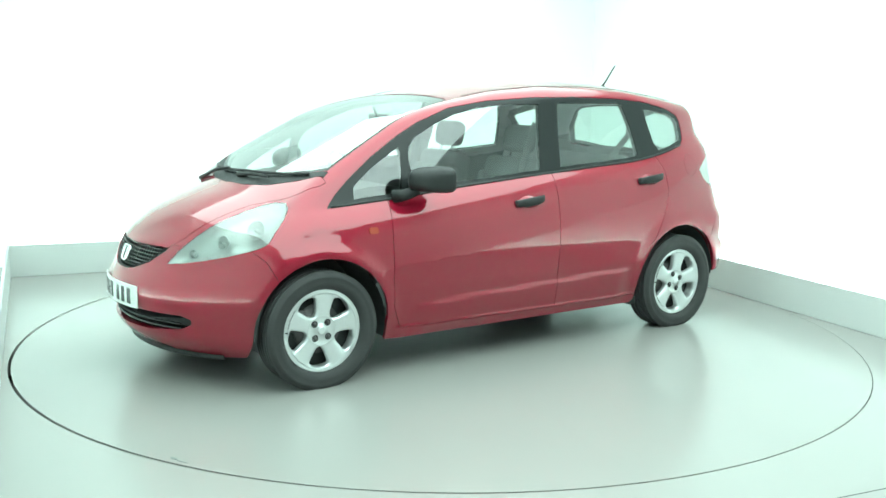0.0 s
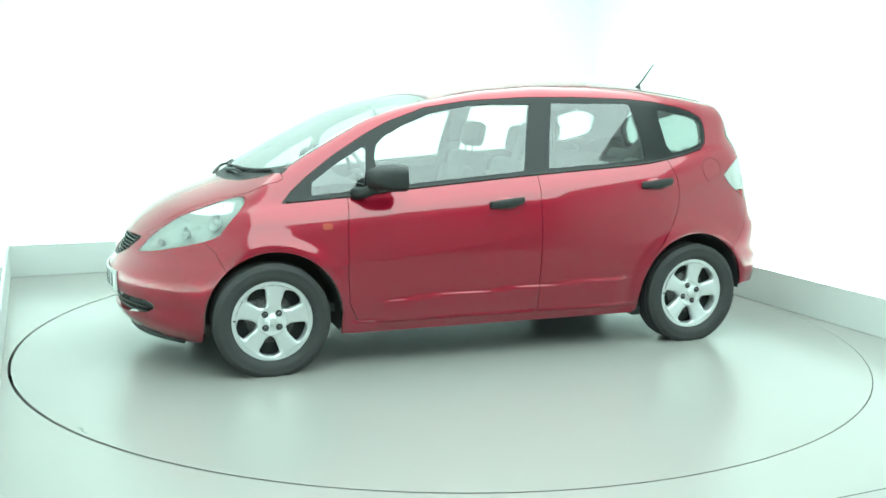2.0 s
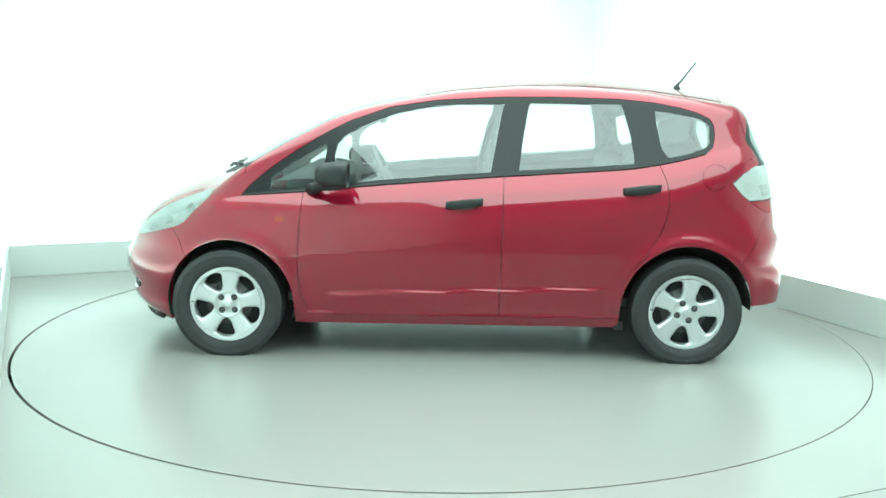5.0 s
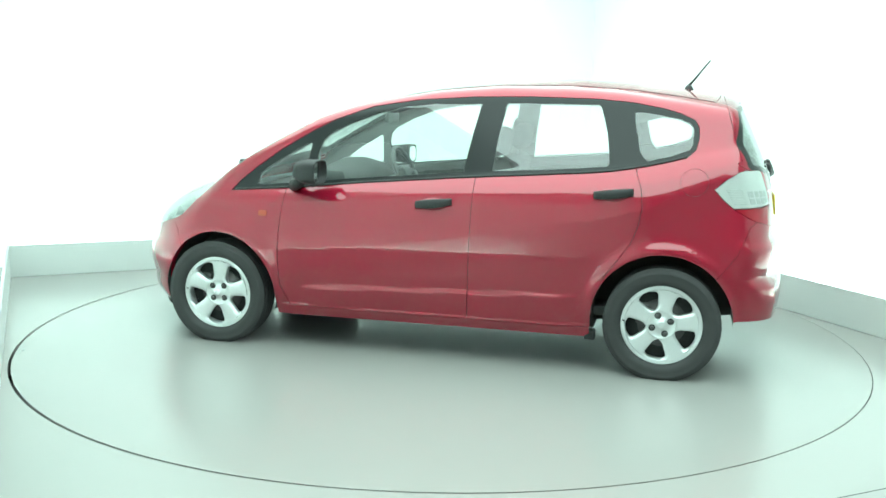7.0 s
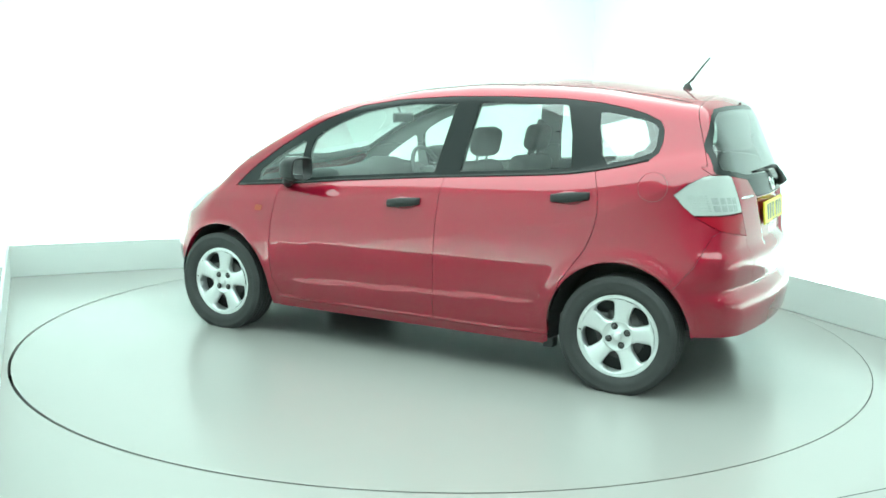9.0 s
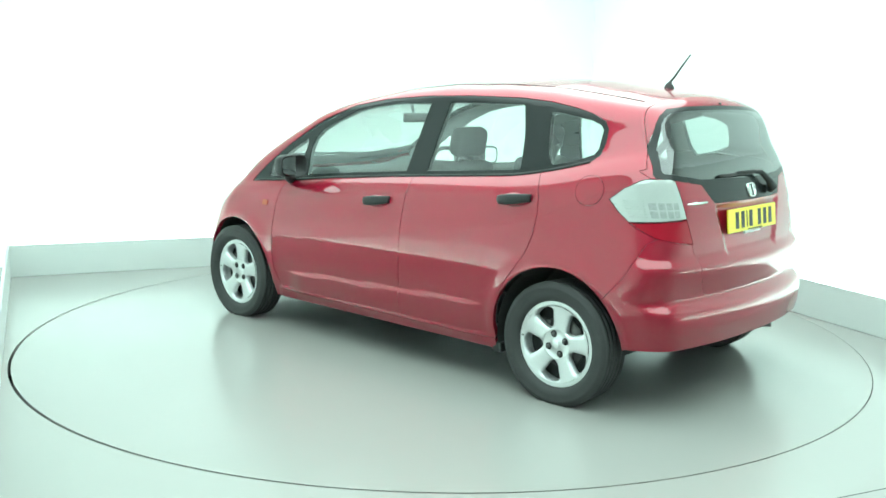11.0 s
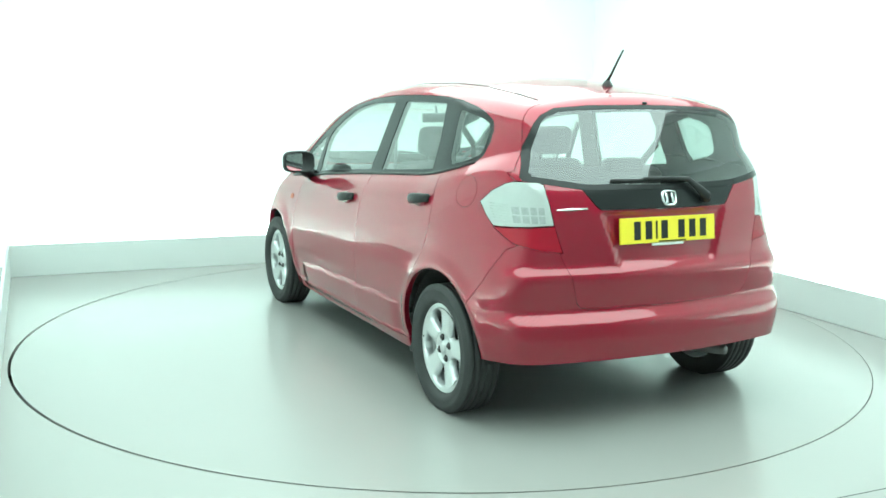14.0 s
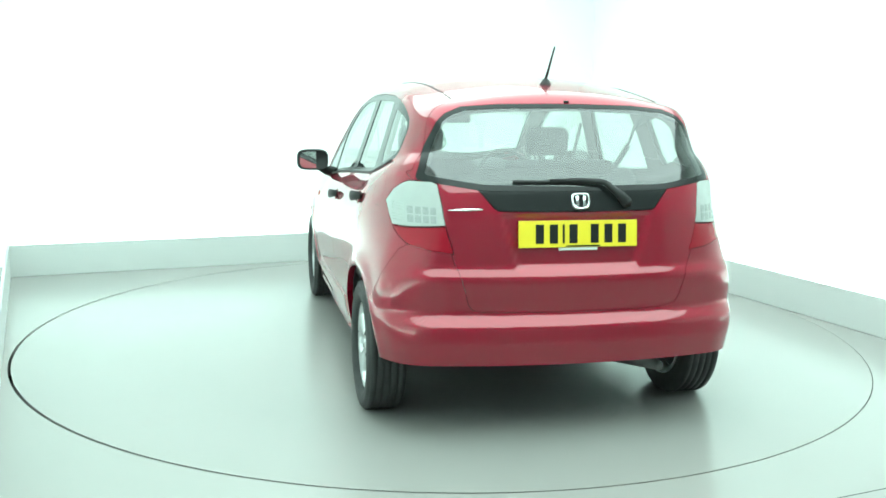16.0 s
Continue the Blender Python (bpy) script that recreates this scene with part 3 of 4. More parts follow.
def split_skin():
    """Cuts the half skin along all outlines, and sorts its faces by panel."""
    bm = half_skin()
    for name, view, poly, holds in OUTLINES:
        cut_outline(bm, view, poly, holds)
    panels, kinds = {}, {}
    for f in bm.faces:
        c = f.calc_center_median()
        kind = "body_shell"
        for name, view, poly, holds in OUTLINES:
            A, B = VIEWS[view]
            if holds(c) and inside(poly, c.dot(A), c.dot(B)):
                kind = name
                break
        kinds[f] = kind
    # crumbs at the corners of outlines join the neighbour with which they share most edge
    seen = set()
    for f in list(bm.faces):
        if f in seen:
            continue
        crumb, todo = [], [f]
        seen.add(f)
        while todo:
            g = todo.pop()
            crumb.append(g)
            for e in g.edges:
                for h in e.link_faces:
                    if h not in seen and kinds[h] == kinds[g]:
                        seen.add(h)
                        todo.append(h)
        if sum(g.calc_area() for g in crumb) < 0.0009:
            share = {}
            for g in crumb:
                for e in g.edges:
                    for h in e.link_faces:
                        if kinds[h] != kinds[f]:
                            share[kinds[h]] = share.get(kinds[h], 0) + e.calc_length()
            if share:
                to = max(share, key=share.get)
                for g in crumb:
                    kinds[g] = to
    for f in bm.faces:
        if kinds[f] != "gone":
            panels.setdefault(kinds[f], []).append([tuple(v.co) for v in f.verts])
    bm.free()
    return panels


def panel_mesh(name, faces, mat, both, flip=False, gap=0.002, depth=0.018, sink=0.0):
    """A panel with true smooth normals, drawn in a little from its neighbours, its edge folded inwards."""
    if both:
        faces = faces + [[(x, -y, z) for x, y, z in reversed(f)] for f in faces]
    elif flip:
        faces = [[(x, -y, z) for x, y, z in reversed(f)] for f in faces]
    index, pts, polys = {}, [], []
    for f in faces:
        ids = []
        for v in f:
            k = (round(v[0], 4), round(v[1], 4) + 0.0, round(v[2], 4))
            if k not in index:
                index[k] = len(pts)
                pts.append(v)
            if not ids or ids[-1] != index[k]:
                ids.append(index[k])
        if len(ids) > 2 and ids[0] == ids[-1]:
            ids.pop()
        if len(set(ids)) == len(ids) > 2:
            polys.append(ids)
    p = np.array(pts)
    n = skin_normal(p)
    # all faces look outwards
    for i, ids in enumerate(polys):
        q = p[ids] - p[ids[0]]
        m = np.cross(q, np.roll(q, -1, axis=0)).sum(0)
        if np.dot(m, n[ids].mean(0)) < 0:
            polys[i] = ids[::-1]
    count = {}
    for ids in polys:
        for a, b in zip(ids, ids[1:] + ids[:1]):
            count[(a, b)] = count.get((a, b), 0) + 1
    rim = [(a, b) for (a, b) in count if (b, a) not in count]
    push = np.zeros_like(p)
    for a, b in rim:
        inward = np.cross((n[a] + n[b]) / 2, p[b] - p[a])
        push[a] += inward
        push[b] += inward
    ln = np.linalg.norm(push, axis=1, keepdims=True)
    inner = np.where(ln > 1e-9, push / np.maximum(ln, 1e-9), 0)
    q = p + inner * gap - n * sink
    ids = sorted({i for e in rim for i in e})
    at = {v: len(q) + i for i, v in enumerate(ids)}
    at2 = {v: len(q) + len(ids) + i for i, v in enumerate(ids)}
    verts = np.concatenate([q, q[ids], q[ids] - n[ids] * depth + inner[ids] * 0.002])
    norms = np.concatenate([n, -inner[ids], -inner[ids]])
    rims = [(at[b], at[a], at2[a], at2[b]) for a, b in rim]
    me = bpy.data.meshes.new(name)
    me.from_pydata(verts.tolist(), [], polys + rims)
    me.polygons.foreach_set("use_smooth", [True] * len(me.polygons))
    me.normals_split_custom_set_from_vertices(norms.tolist())
    me.materials.append(mat)
    return me


def lining_mesh(name, faces, mat, inset=0.032):
    """The cabin's lining, a hand's breadth inside the skin."""
    index, pts, polys = {}, [], []
    for f in faces + [[(x, -y, z) for x, y, z in reversed(g)] for g in faces]:
        ids = []
        for v in f:
            k = (round(v[0], 4), round(v[1], 4) + 0.0, round(v[2], 4))
            if k not in index:
                index[k] = len(pts)
                pts.append(v)
            ids.append(index[k])
        if len(set(ids)) == len(ids):
            polys.append(ids)
    p = np.array(pts)
    q = p - skin_normal(p) * inset
    me = bpy.data.meshes.new(name)
    me.from_pydata(q.tolist(), [], polys)
    me.polygons.foreach_set("use_smooth", [True] * len(me.polygons))
    me.materials.append(mat)
    return me


PANEL_MATERIAL = {"front_quarter_glass": M_GLASS, "front_window": M_GLASS, "rear_window": M_GLASS, "rear_quarter_glass": M_GLASS, "windscreen": M_GLASS, "rear_screen": M_TINTGLASS,
                  "window_surround": M_GLOSSBLACK, "headlight": M_LAMPGLASS, "reversing_lamp": M_LAMPWHITE, "brake_lamp": M_LAMPRED, "cowl": M_BLACK,
                  "screen_border": M_GLOSSBLACK, "rear_screen_border": M_GLOSSBLACK, "tailgate_garnish": M_GLOSSBLACK}
PANEL_LABEL = {"window_surround": "gloss black pillar and window trim", "headlight": "clear headlight cover", "reversing_lamp": "frosted white lamp lens", "brake_lamp": "red lamp lens", "cowl": "black plastic scuttle panel",
               "screen_border": "black printed windscreen border", "rear_screen_border": "black printed border of the rear screen", "tailgate_garnish": "gloss black panel under the rear screen"}
SUNK = {"front_quarter_glass": 0.004, "front_window": 0.006, "rear_window": 0.006, "rear_quarter_glass": 0.004, "window_surround": 0.003, "windscreen": 0.002, "screen_border": 0.002}


def build_skin(car):
    panels = split_skin()
    made = {}
    for name, faces in panels.items():
        if name in ("grille", "lower_grille"):
            continue
        mat = PANEL_MATERIAL.get(name, M_RED)
        glassy = name in SEE_THROUGH or name == "headlight"
        gap = 0.0 if glassy or name in ("screen_border", "rear_screen_border", "window_surround") else 0.00012 if name == "fuel_flap" else 0.0003 if name in ("rear_bumper", "front_bumper") else 0.0016
        depth = 0.004 if glassy else 0.03
        for flip in ((False,) if name in CENTRE or name == "body_shell" else (False, True)):
            me = panel_mesh(name, faces, mat, name in CENTRE or name == "body_shell", flip, gap, depth, SUNK.get(name, 0.0))
            ob = new(name, me)
            ob.parent = car
            if name in PANEL_LABEL:
                tagged(ob, PANEL_LABEL[name])
            made[(name, flip)] = ob
    high, low = [], []
    for name, faces in panels.items():
        if name in SEE_THROUGH or name in ("headlight", "grille", "lower_grille", "front_bumper", "bonnet", "cowl", "screen_border", "rear_screen_border"):
            continue
        for f in faces:
            c = np.mean(f, axis=0)
            if -1.75 < c[0] < 1.2 and c[2] > 0.3:
                (high if c[2] > float(BELT(c[0])) - 0.02 else low).append(f)
    for name, faces, mat, label in (("headliner", high, M_CABINPALE, "pale grey roof and pillar lining"), ("door_lining", low, M_CABIN, "dark grey door lining")):
        ob = new(name, lining_mesh(name, faces, mat))
        ob.parent = car
        tagged(ob, label)
    return made


# ---------------------------------------------------------------- wheels
TYRE_R, HUB_Z = 0.298, 0.285


def build_wheel(car, x, y, turn, nuts):
    """An alloy wheel with its tyre; the outer face looks along +y."""
    bm = bmesh.new()
    # barrel, lip and the recessed back of the rim
    lathe(bm, [(0.196, 0.060), (0.203, 0.064), (0.208, 0.060), (0.210, 0.050), (0.203, 0.044), (0.190, 0.040), (0.182, -0.08), (0.205, -0.085)], 64)
    wheel = part("wheel", bm, M_ALLOY, car, "silver five-spoke alloy wheel")
    wheel.matrix_basis = pose(x, y, HUB_Z, 0, 0, 180 if y < 0 else 0)
    prof = [(0.200, -0.078), (0.235, -0.088), (0.268, -0.088), (0.284, -0.080), (0.291, -0.070)]
    for k, h in enumerate(np.linspace(-0.062, 0.062, 5)):
        prof += [(0.2955, h - 0.011), (0.296, h), (0.2955, h + 0.011)]
        if k < 4:
            prof += [(0.288, h + 0.0125), (0.288, h + 0.0185)]
    prof += [(0.291, 0.072), (0.284, 0.081), (0.272, 0.087), (0.266, 0.0885), (0.264, 0.0875), (0.245, 0.0895), (0.228, 0.086), (0.214, 0.076), (0.206, 0.062)]
    bm = lathe(bmesh.new(), [(r * TYRE_R / 0.296 if r > 0.25 else r, h) for r, h in prof], 120)
    for v in bm.verts:  # the weight of the car flattens the foot of the tyre
        if v.co.z < -HUB_Z:
            v.co.z = -HUB_Z
            v.co.y *= 1.03
    part("tyre", bm, M_RUBBER, wheel, "black rubber tyre with grooved tread")
    # brake disc and hub carrier; a dark disc paints the shade between the spokes
    part("brake_disc", lathe(bmesh.new(), [(0.0, 0.006), (0.125, 0.006), (0.125, -0.004), (0.0, -0.004)], 48), M_STEEL, wheel, "dull steel brake disc")
    part("shade_disc", lathe(bmesh.new(), [(0.0, -0.007), (0.1875, -0.007), (0.1875, -0.015), (0.0, -0.015)], 48), M_UNDER, wheel)
    bm = bmesh.new()
    box(bm, 0.10, 0.0, 0.045, 0.07, 0.028, 0.11, 0.010)
    part("brake_caliper", bm, M_STEEL, wheel)
    # wheel face: hub disc, outer ring and five broad spokes with rounded windows between them
    part("hub", lathe(bmesh.new(), [(0.0, 0.052), (0.03, 0.052), (0.034, 0.0475), (0.064, 0.0475), (0.070, 0.052), (0.078, 0.053), (0.079, 0.02)], 60), M_ALLOY, wheel)
    part("rim_ring", lathe(bmesh.new(), [(0.183, 0.02), (0.184, 0.057), (0.187, 0.0605), (0.193, 0.0615), (0.197, 0.060)], 64), M_ALLOY, wheel)
    bm = bmesh.new()
    rs = np.linspace(0.0775, 0.1855, 17)
    gap_at = np.interp(rs, [0.0775, 0.081, 0.09, 0.105, 0.14, 0.162, 0.174, 0.181, 0.1855], [1, 3, 11, 15.5, 18, 19, 17, 9, 3])
    rows = []
    for r, g in zip(rs, gap_at):
        w = math.radians(36 - g)
        h = 0.0525 + 0.0085 * (r - 0.0775) / 0.108
        e = 0.006 / r
        rows.append([bm.verts.new((r * math.cos(t), hh, r * math.sin(t))) for t, hh in ((-w, h - 0.032), (-w, h - 0.006), (-w + e, h), (-w * 0.5, h + 0.0015), (0, h + 0.002), (w * 0.5, h + 0.0015), (w - e, h), (w, h - 0.006), (w, h - 0.032))])
    for a, b in zip(rows, rows[1:]):
        for i in range(8):
            bm.faces.new((a[i], b[i], b[i + 1], a[i + 1]))
    bmesh.ops.recalc_face_normals(bm, faces=bm.faces[:])
    if sum(f.normal.y for f in bm.faces) < 0:
        bmesh.ops.reverse_faces(bm, faces=bm.faces[:])
    me = None
    for k in range(5):
        if me is None:
            sp = part("spoke", bm, M_ALLOY, wheel)
            me = sp.data
        else:
            sp = new("spoke", me)
            sp.parent = wheel
        sp.matrix_basis = pose(0, 0, 0, 0, turn + 72 * k, 0)
    me = None
    for k in range(4):
        bm = bmesh.new()
        lathe(bm, [(0.0, 0.012), (0.007, 0.012), (0.0105, 0.009), (0.0105, 0.0)], 6)
        a = math.radians(nuts + 90 * k)
        nut = part("wheel_nut", bm, M_STEEL, wheel)
        nut.location = (0.05 * math.cos(a), 0.0480, 0.05 * math.sin(a))
        # flat dark ring: the shade of the nut's recess put into colour
        shade_ring = part("nut_shade_ring", lathe(bmesh.new(), [(0.0105, 0.0012), (0.0155, 0.0012), (0.0165, 0.0030), (0.0175, 0.0005)], 14), M_UNDER, wheel, "dark recess round a wheel nut")
        shade_ring.location = nut.location
    cap = part("centre_cap", lathe(bmesh.new(), [(0.0, 0.0625), (0.015, 0.062), (0.024, 0.059), (0.024, 0.054)], 24), M_ALLOY, wheel)
    bm = bmesh.new()
    tube(bm, [(0.196, 0.060, 0.012), (0.185, 0.066, 0.012)], [0.004, 0.003], 8)
    part("valve", bm, M_BLACK, wheel)
    return wheel


# ---------------------------------------------------------------- car fittings
def on_side(x, z, lift=0.0):
    return Vector((x, float(half_width(np.array(x), np.array(z))) + lift, z))


def tail_x(y, z):
    """The place on the car's rear face behind (y, z)."""
    a, b = -2.2, -1.2
    for _ in range(40):
        m = (a + b) / 2
        a, b = (m, b) if float(skin(np.array(m), np.array(y), np.array(z))) > 0 else (a, m)
    return (a + b) / 2


def nose_x(y, z):
    a, b = 2.3, 1.3
    for _ in range(40):
        m = (a + b) / 2
        a, b = (m, b) if float(skin(np.array(m), np.array(y), np.array(z))) > 0 else (a, m)
    return (a + b) / 2


def top_z(x, y):
    a, b = 1.8, 0.6
    for _ in range(40):
        m = (a + b) / 2
        a, b = (m, b) if float(skin(np.array(x), np.array(y), np.array(m))) > 0 else (a, m)
    return (a + b) / 2


def build_mirror(car, s):
    bm = bmesh.new()
    rows = []
    for x, sc in ((0.745, 0.25), (0.735, 0.55), (0.715, 0.78), (0.685, 0.93), (0.64, 1.0), (0.60, 1.0), (0.585, 0.97), (0.583, 0.90)):
        ring = []
        for k in range(32):
            a = 2 * math.pi * k / 32
            cy, cz = math.cos(a), math.sin(a)
            e = 0.55
            yy = math.copysign(abs(cy) ** e, cy) * 0.100 * sc
            zz = math.copysign(abs(cz) ** e, cz) * 0.066 * sc
            ring.append(bm.verts.new((x - 0.6 * yy * min(1, (x - 0.583) / 0.12), s * (0.885 + yy), 1.008 + zz - 0.012 * (1 - sc))))
        rows.append(ring)
    for a, b in zip(rows, rows[1:]):
        for k in range(32):
            bm.faces.new((a[k], a[(k + 1) % 32], b[(k + 1) % 32], b[k]))
    bm.faces.new(rows[0])
    back = [bm.verts.new((v.co.x + 0.017, v.co.y, v.co.z)) for v in rows[-1]]
    for k in range(32):
        bm.faces.new((rows[-1][k], rows[-1][(k + 1) % 32], back[(k + 1) % 32], back[k]))
    bm.faces.new(back)
    bmesh.ops.recalc_face_normals(bm, faces=bm.faces[:])
    house = part("door_mirror", bm, M_BLACK, car, "black plastic door mirror")
    bm = bmesh.new()
    ring = []
    for k in range(32):
        a = 2 * math.pi * k / 32
        cy, cz = math.cos(a), math.sin(a)
        dy = math.copysign(abs(cy) ** 0.55, cy) * 0.085
        ring.append(bm.verts.new((0.597 - 0.14 * dy, s * (0.885 + math.copysign(abs(cy) ** 0.55, cy) * 0.085), 1.008 + math.copysign(abs(cz) ** 0.55, cz) * 0.053)))
    f = bm.faces.new(ring)
    r = bmesh.ops.extrude_face_region(bm, geom=[f])
    bmesh.ops.translate(bm, verts=[v for v in r["geom"] if isinstance(v, bmesh.types.BMVert)], vec=(0.004, 0, 0))
    bmesh.ops.recalc_face_normals(bm, faces=bm.faces[:])
    part("mirror_glass", bm, M_MIRROR, house, "silvered mirror glass", False)
    bm = bmesh.new()
    tube(bm, [(0.80, s * 0.735, 0.915), (0.765, s * 0.78, 0.925), (0.71, s * 0.83, 0.955)], [0.035, 0.030, 0.026], 14)
    part("mirror_arm", bm, M_BLACK, house)


def build_handle(car, s, x, z, long):
    """A grip handle with its cup behind it."""
    bm = bmesh.new()
    rows = []
    n = 15
    for i in range(n):
        t = i / (n - 1)
        xx = x - long * t
        zz = z + 0.022 * t
        p = on_side(xx, zz)
        lift = 0.006 + 0.030 * math.sin(math.pi * min(max(t, 0.0), 1.0)) ** 0.6
        hgt = 0.019 + 0.006 * math.sin(math.pi * t)
        ring = []
        for k in range(12):
            a = 2 * math.pi * k / 12
            ring.append(bm.verts.new((xx, s * (p.y + lift + 0.010 * math.cos(a)), zz + hgt * math.sin(a))))
        rows.append(ring)
    for a, b in zip(rows, rows[1:]):
        for k in range(12):
            bm.faces.new((a[k], a[(k + 1) % 12], b[(k + 1) % 12], b[k]))
    bm.faces.new(rows[0])
    bm.faces.new(rows[-1])
    bmesh.ops.recalc_face_normals(bm, faces=bm.faces[:])
    h = part("door_handle", bm, M_BLACK, car, "black plastic grip handle")
    bm = bmesh.new()
    vs = []
    for k in range(24):
        a = 2 * math.pi * k / 24
        xx, zz = x - long * 0.5 + long * 0.38 * math.cos(a), z + 0.006 + 0.033 * math.sin(a)
        p = on_side(xx, zz, 0.0012)
        vs.append(bm.verts.new((p.x, s * p.y, p.z)))
    f = bm.faces.new(vs)
    r = bmesh.ops.extrude_face_region(bm, geom=[f])
    bmesh.ops.translate(bm, verts=[v for v in r["geom"] if isinstance(v, bmesh.types.BMVert)], vec=(0, s * -0.004, 0))
    bmesh.ops.recalc_face_normals(bm, faces=bm.faces[:])
    part("handle_cup", bm, M_RED, h, "red handle cup")


def wall_patch(name, car, outline, place, mat, label="", depth=0.01, sink=0.0):
    """A plate that follows the skin: an outline in two axes, and the function that lays it on the skin."""
    bm = bmesh.new()
    a = [bm.verts.new(place(p, q, sink)) for p, q in outline]
    b = [bm.verts.new(place(p, q, sink - depth)) for p, q in outline]
    bm.faces.new(a)
    bm.faces.new(b[::-1])
    n = len(a)
    for i in range(n):
        bm.faces.new((a[i], b[i], b[(i + 1) % n], a[(i + 1) % n]))
    bmesh.ops.recalc_face_normals(bm, faces=bm.faces[:])
    return part(name, bm, mat, car, label, False)


def build_grilles(car):
    # upper grille: a dark tray with a mesh of thin bars
    def tray(name, poly, depth, label):
        full = [(y, z) for y, z in poly if y >= 0]
        full = full + [(-y, z) for y, z in reversed(full) if y > 0]
        bm = bmesh.new()
        front = [bm.verts.new((nose_x(y, z) - 0.003, y, z)) for y, z in full]
        back = [bm.verts.new((nose_x(y, z) - depth, y, z)) for y, z in full]
        n = len(full)
        for i in range(n):
            bm.faces.new((front[i], front[(i + 1) % n], back[(i + 1) % n], back[i]))
        bm.faces.new(back)
        bmesh.ops.recalc_face_normals(bm, faces=bm.faces[:])
        return part(name, bm, M_BLACK, car, label, False)
    g = tray("grille", GRILLE, 0.06, "black mesh upper grille")
    lg = tray("lower_grille", LOW_GRILLE, 0.07, "black lower intake")
    gp = [(y, z) for y, z in GRILLE if y >= 0]
    gp = gp + [(-y, z) for y, z in reversed(gp) if y > 0]
    for k, z in enumerate(np.linspace(0.560, 0.660, 7)):
        span = [y for y in np.linspace(-0.36, 0.36, 73) if inside(gp, y, z)]
        if len(span) < 3:
            continue
        bm = bmesh.new()
        tube(bm, [(nose_x(y, z) - 0.016, y, z) for y in span[::4] + [span[-1]]], 0.0035, 6)
        part("bar", bm, M_GLOSSBLACK, g)
    for y in np.linspace(-0.30, 0.30, 25):
        zs = [z for z in np.linspace(0.54, 0.68, 29) if inside(gp, y, z)]
        if len(zs) < 2:
            continue
        bm = bmesh.new()
        tube(bm, [(nose_x(y, z) - 0.018, y, z) for z in (zs[0], zs[-1])], 0.003, 6)
        part("bar", bm, M_GLOSSBLACK, g)
    for z in (0.295, 0.320):
        bm = bmesh.new()
        tube(bm, [(nose_x(y, z) - 0.02, y, z) for y in np.linspace(-0.47, 0.47, 21)], 0.006, 8)
        part("bar", bm, M_BLACK, lg)
    # badges: plain chrome shapes
    def badge(name, centre, w, h, normal, parent):
        bm = bmesh.new()
        outer = []
        for k in range(32):
            a = 2 * math.pi * k / 32
            c, s_ = math.cos(a), math.sin(a)
            outer.append((math.copysign(abs(c) ** 0.6, c), math.copysign(abs(s_) ** 0.6, s_)))
        rows = []
        for f, lift in ((1.0, 0.0), (1.0, 0.006), (0.80, 0.008), (0.76, 0.003)):
            rows.append([bm.verts.new((lift, u * w / 2 * f * (1 + 0.1 * v), v * h / 2 * f)) for u, v in outer])
        for a, b in zip(rows, rows[1:]):
            for k in range(32):
                bm.faces.new((a[k], a[(k + 1) % 32], b[(k + 1) % 32], b[k]))
        bmesh.ops.recalc_face_normals(bm, faces=bm.faces[:])
        ob = part(name, bm, M_CHROME, parent, "chrome badge shape")
        q = Vector(normal).to_track_quat("X", "Z")
        ob.matrix_basis = Matrix.Translation(centre) @ q.to_matrix().to_4x4()
        bm = bmesh.new()
        for sx in (-1, 1):
            box(bm, 0.003, sx * w * 0.19, 0, 0.006, w * 0.15, h * 0.62, 0.0015)
        bmesh.ops.translate(bm, verts=bm.verts[:], vec=(0.001, 0, 0))
        part("badge_shape", bm, M_CHROME, ob)
    badge("front_badge", (nose_x(0, 0.61) + 0.004, 0, 0.612), 0.098, 0.085, (0.93, 0, 0.35), car)
    badge("rear_badge", (tail_x(0, 1.005) - 0.001, -0.012, 1.005), 0.082, 0.070, (-0.95, 0, 0.3), car)


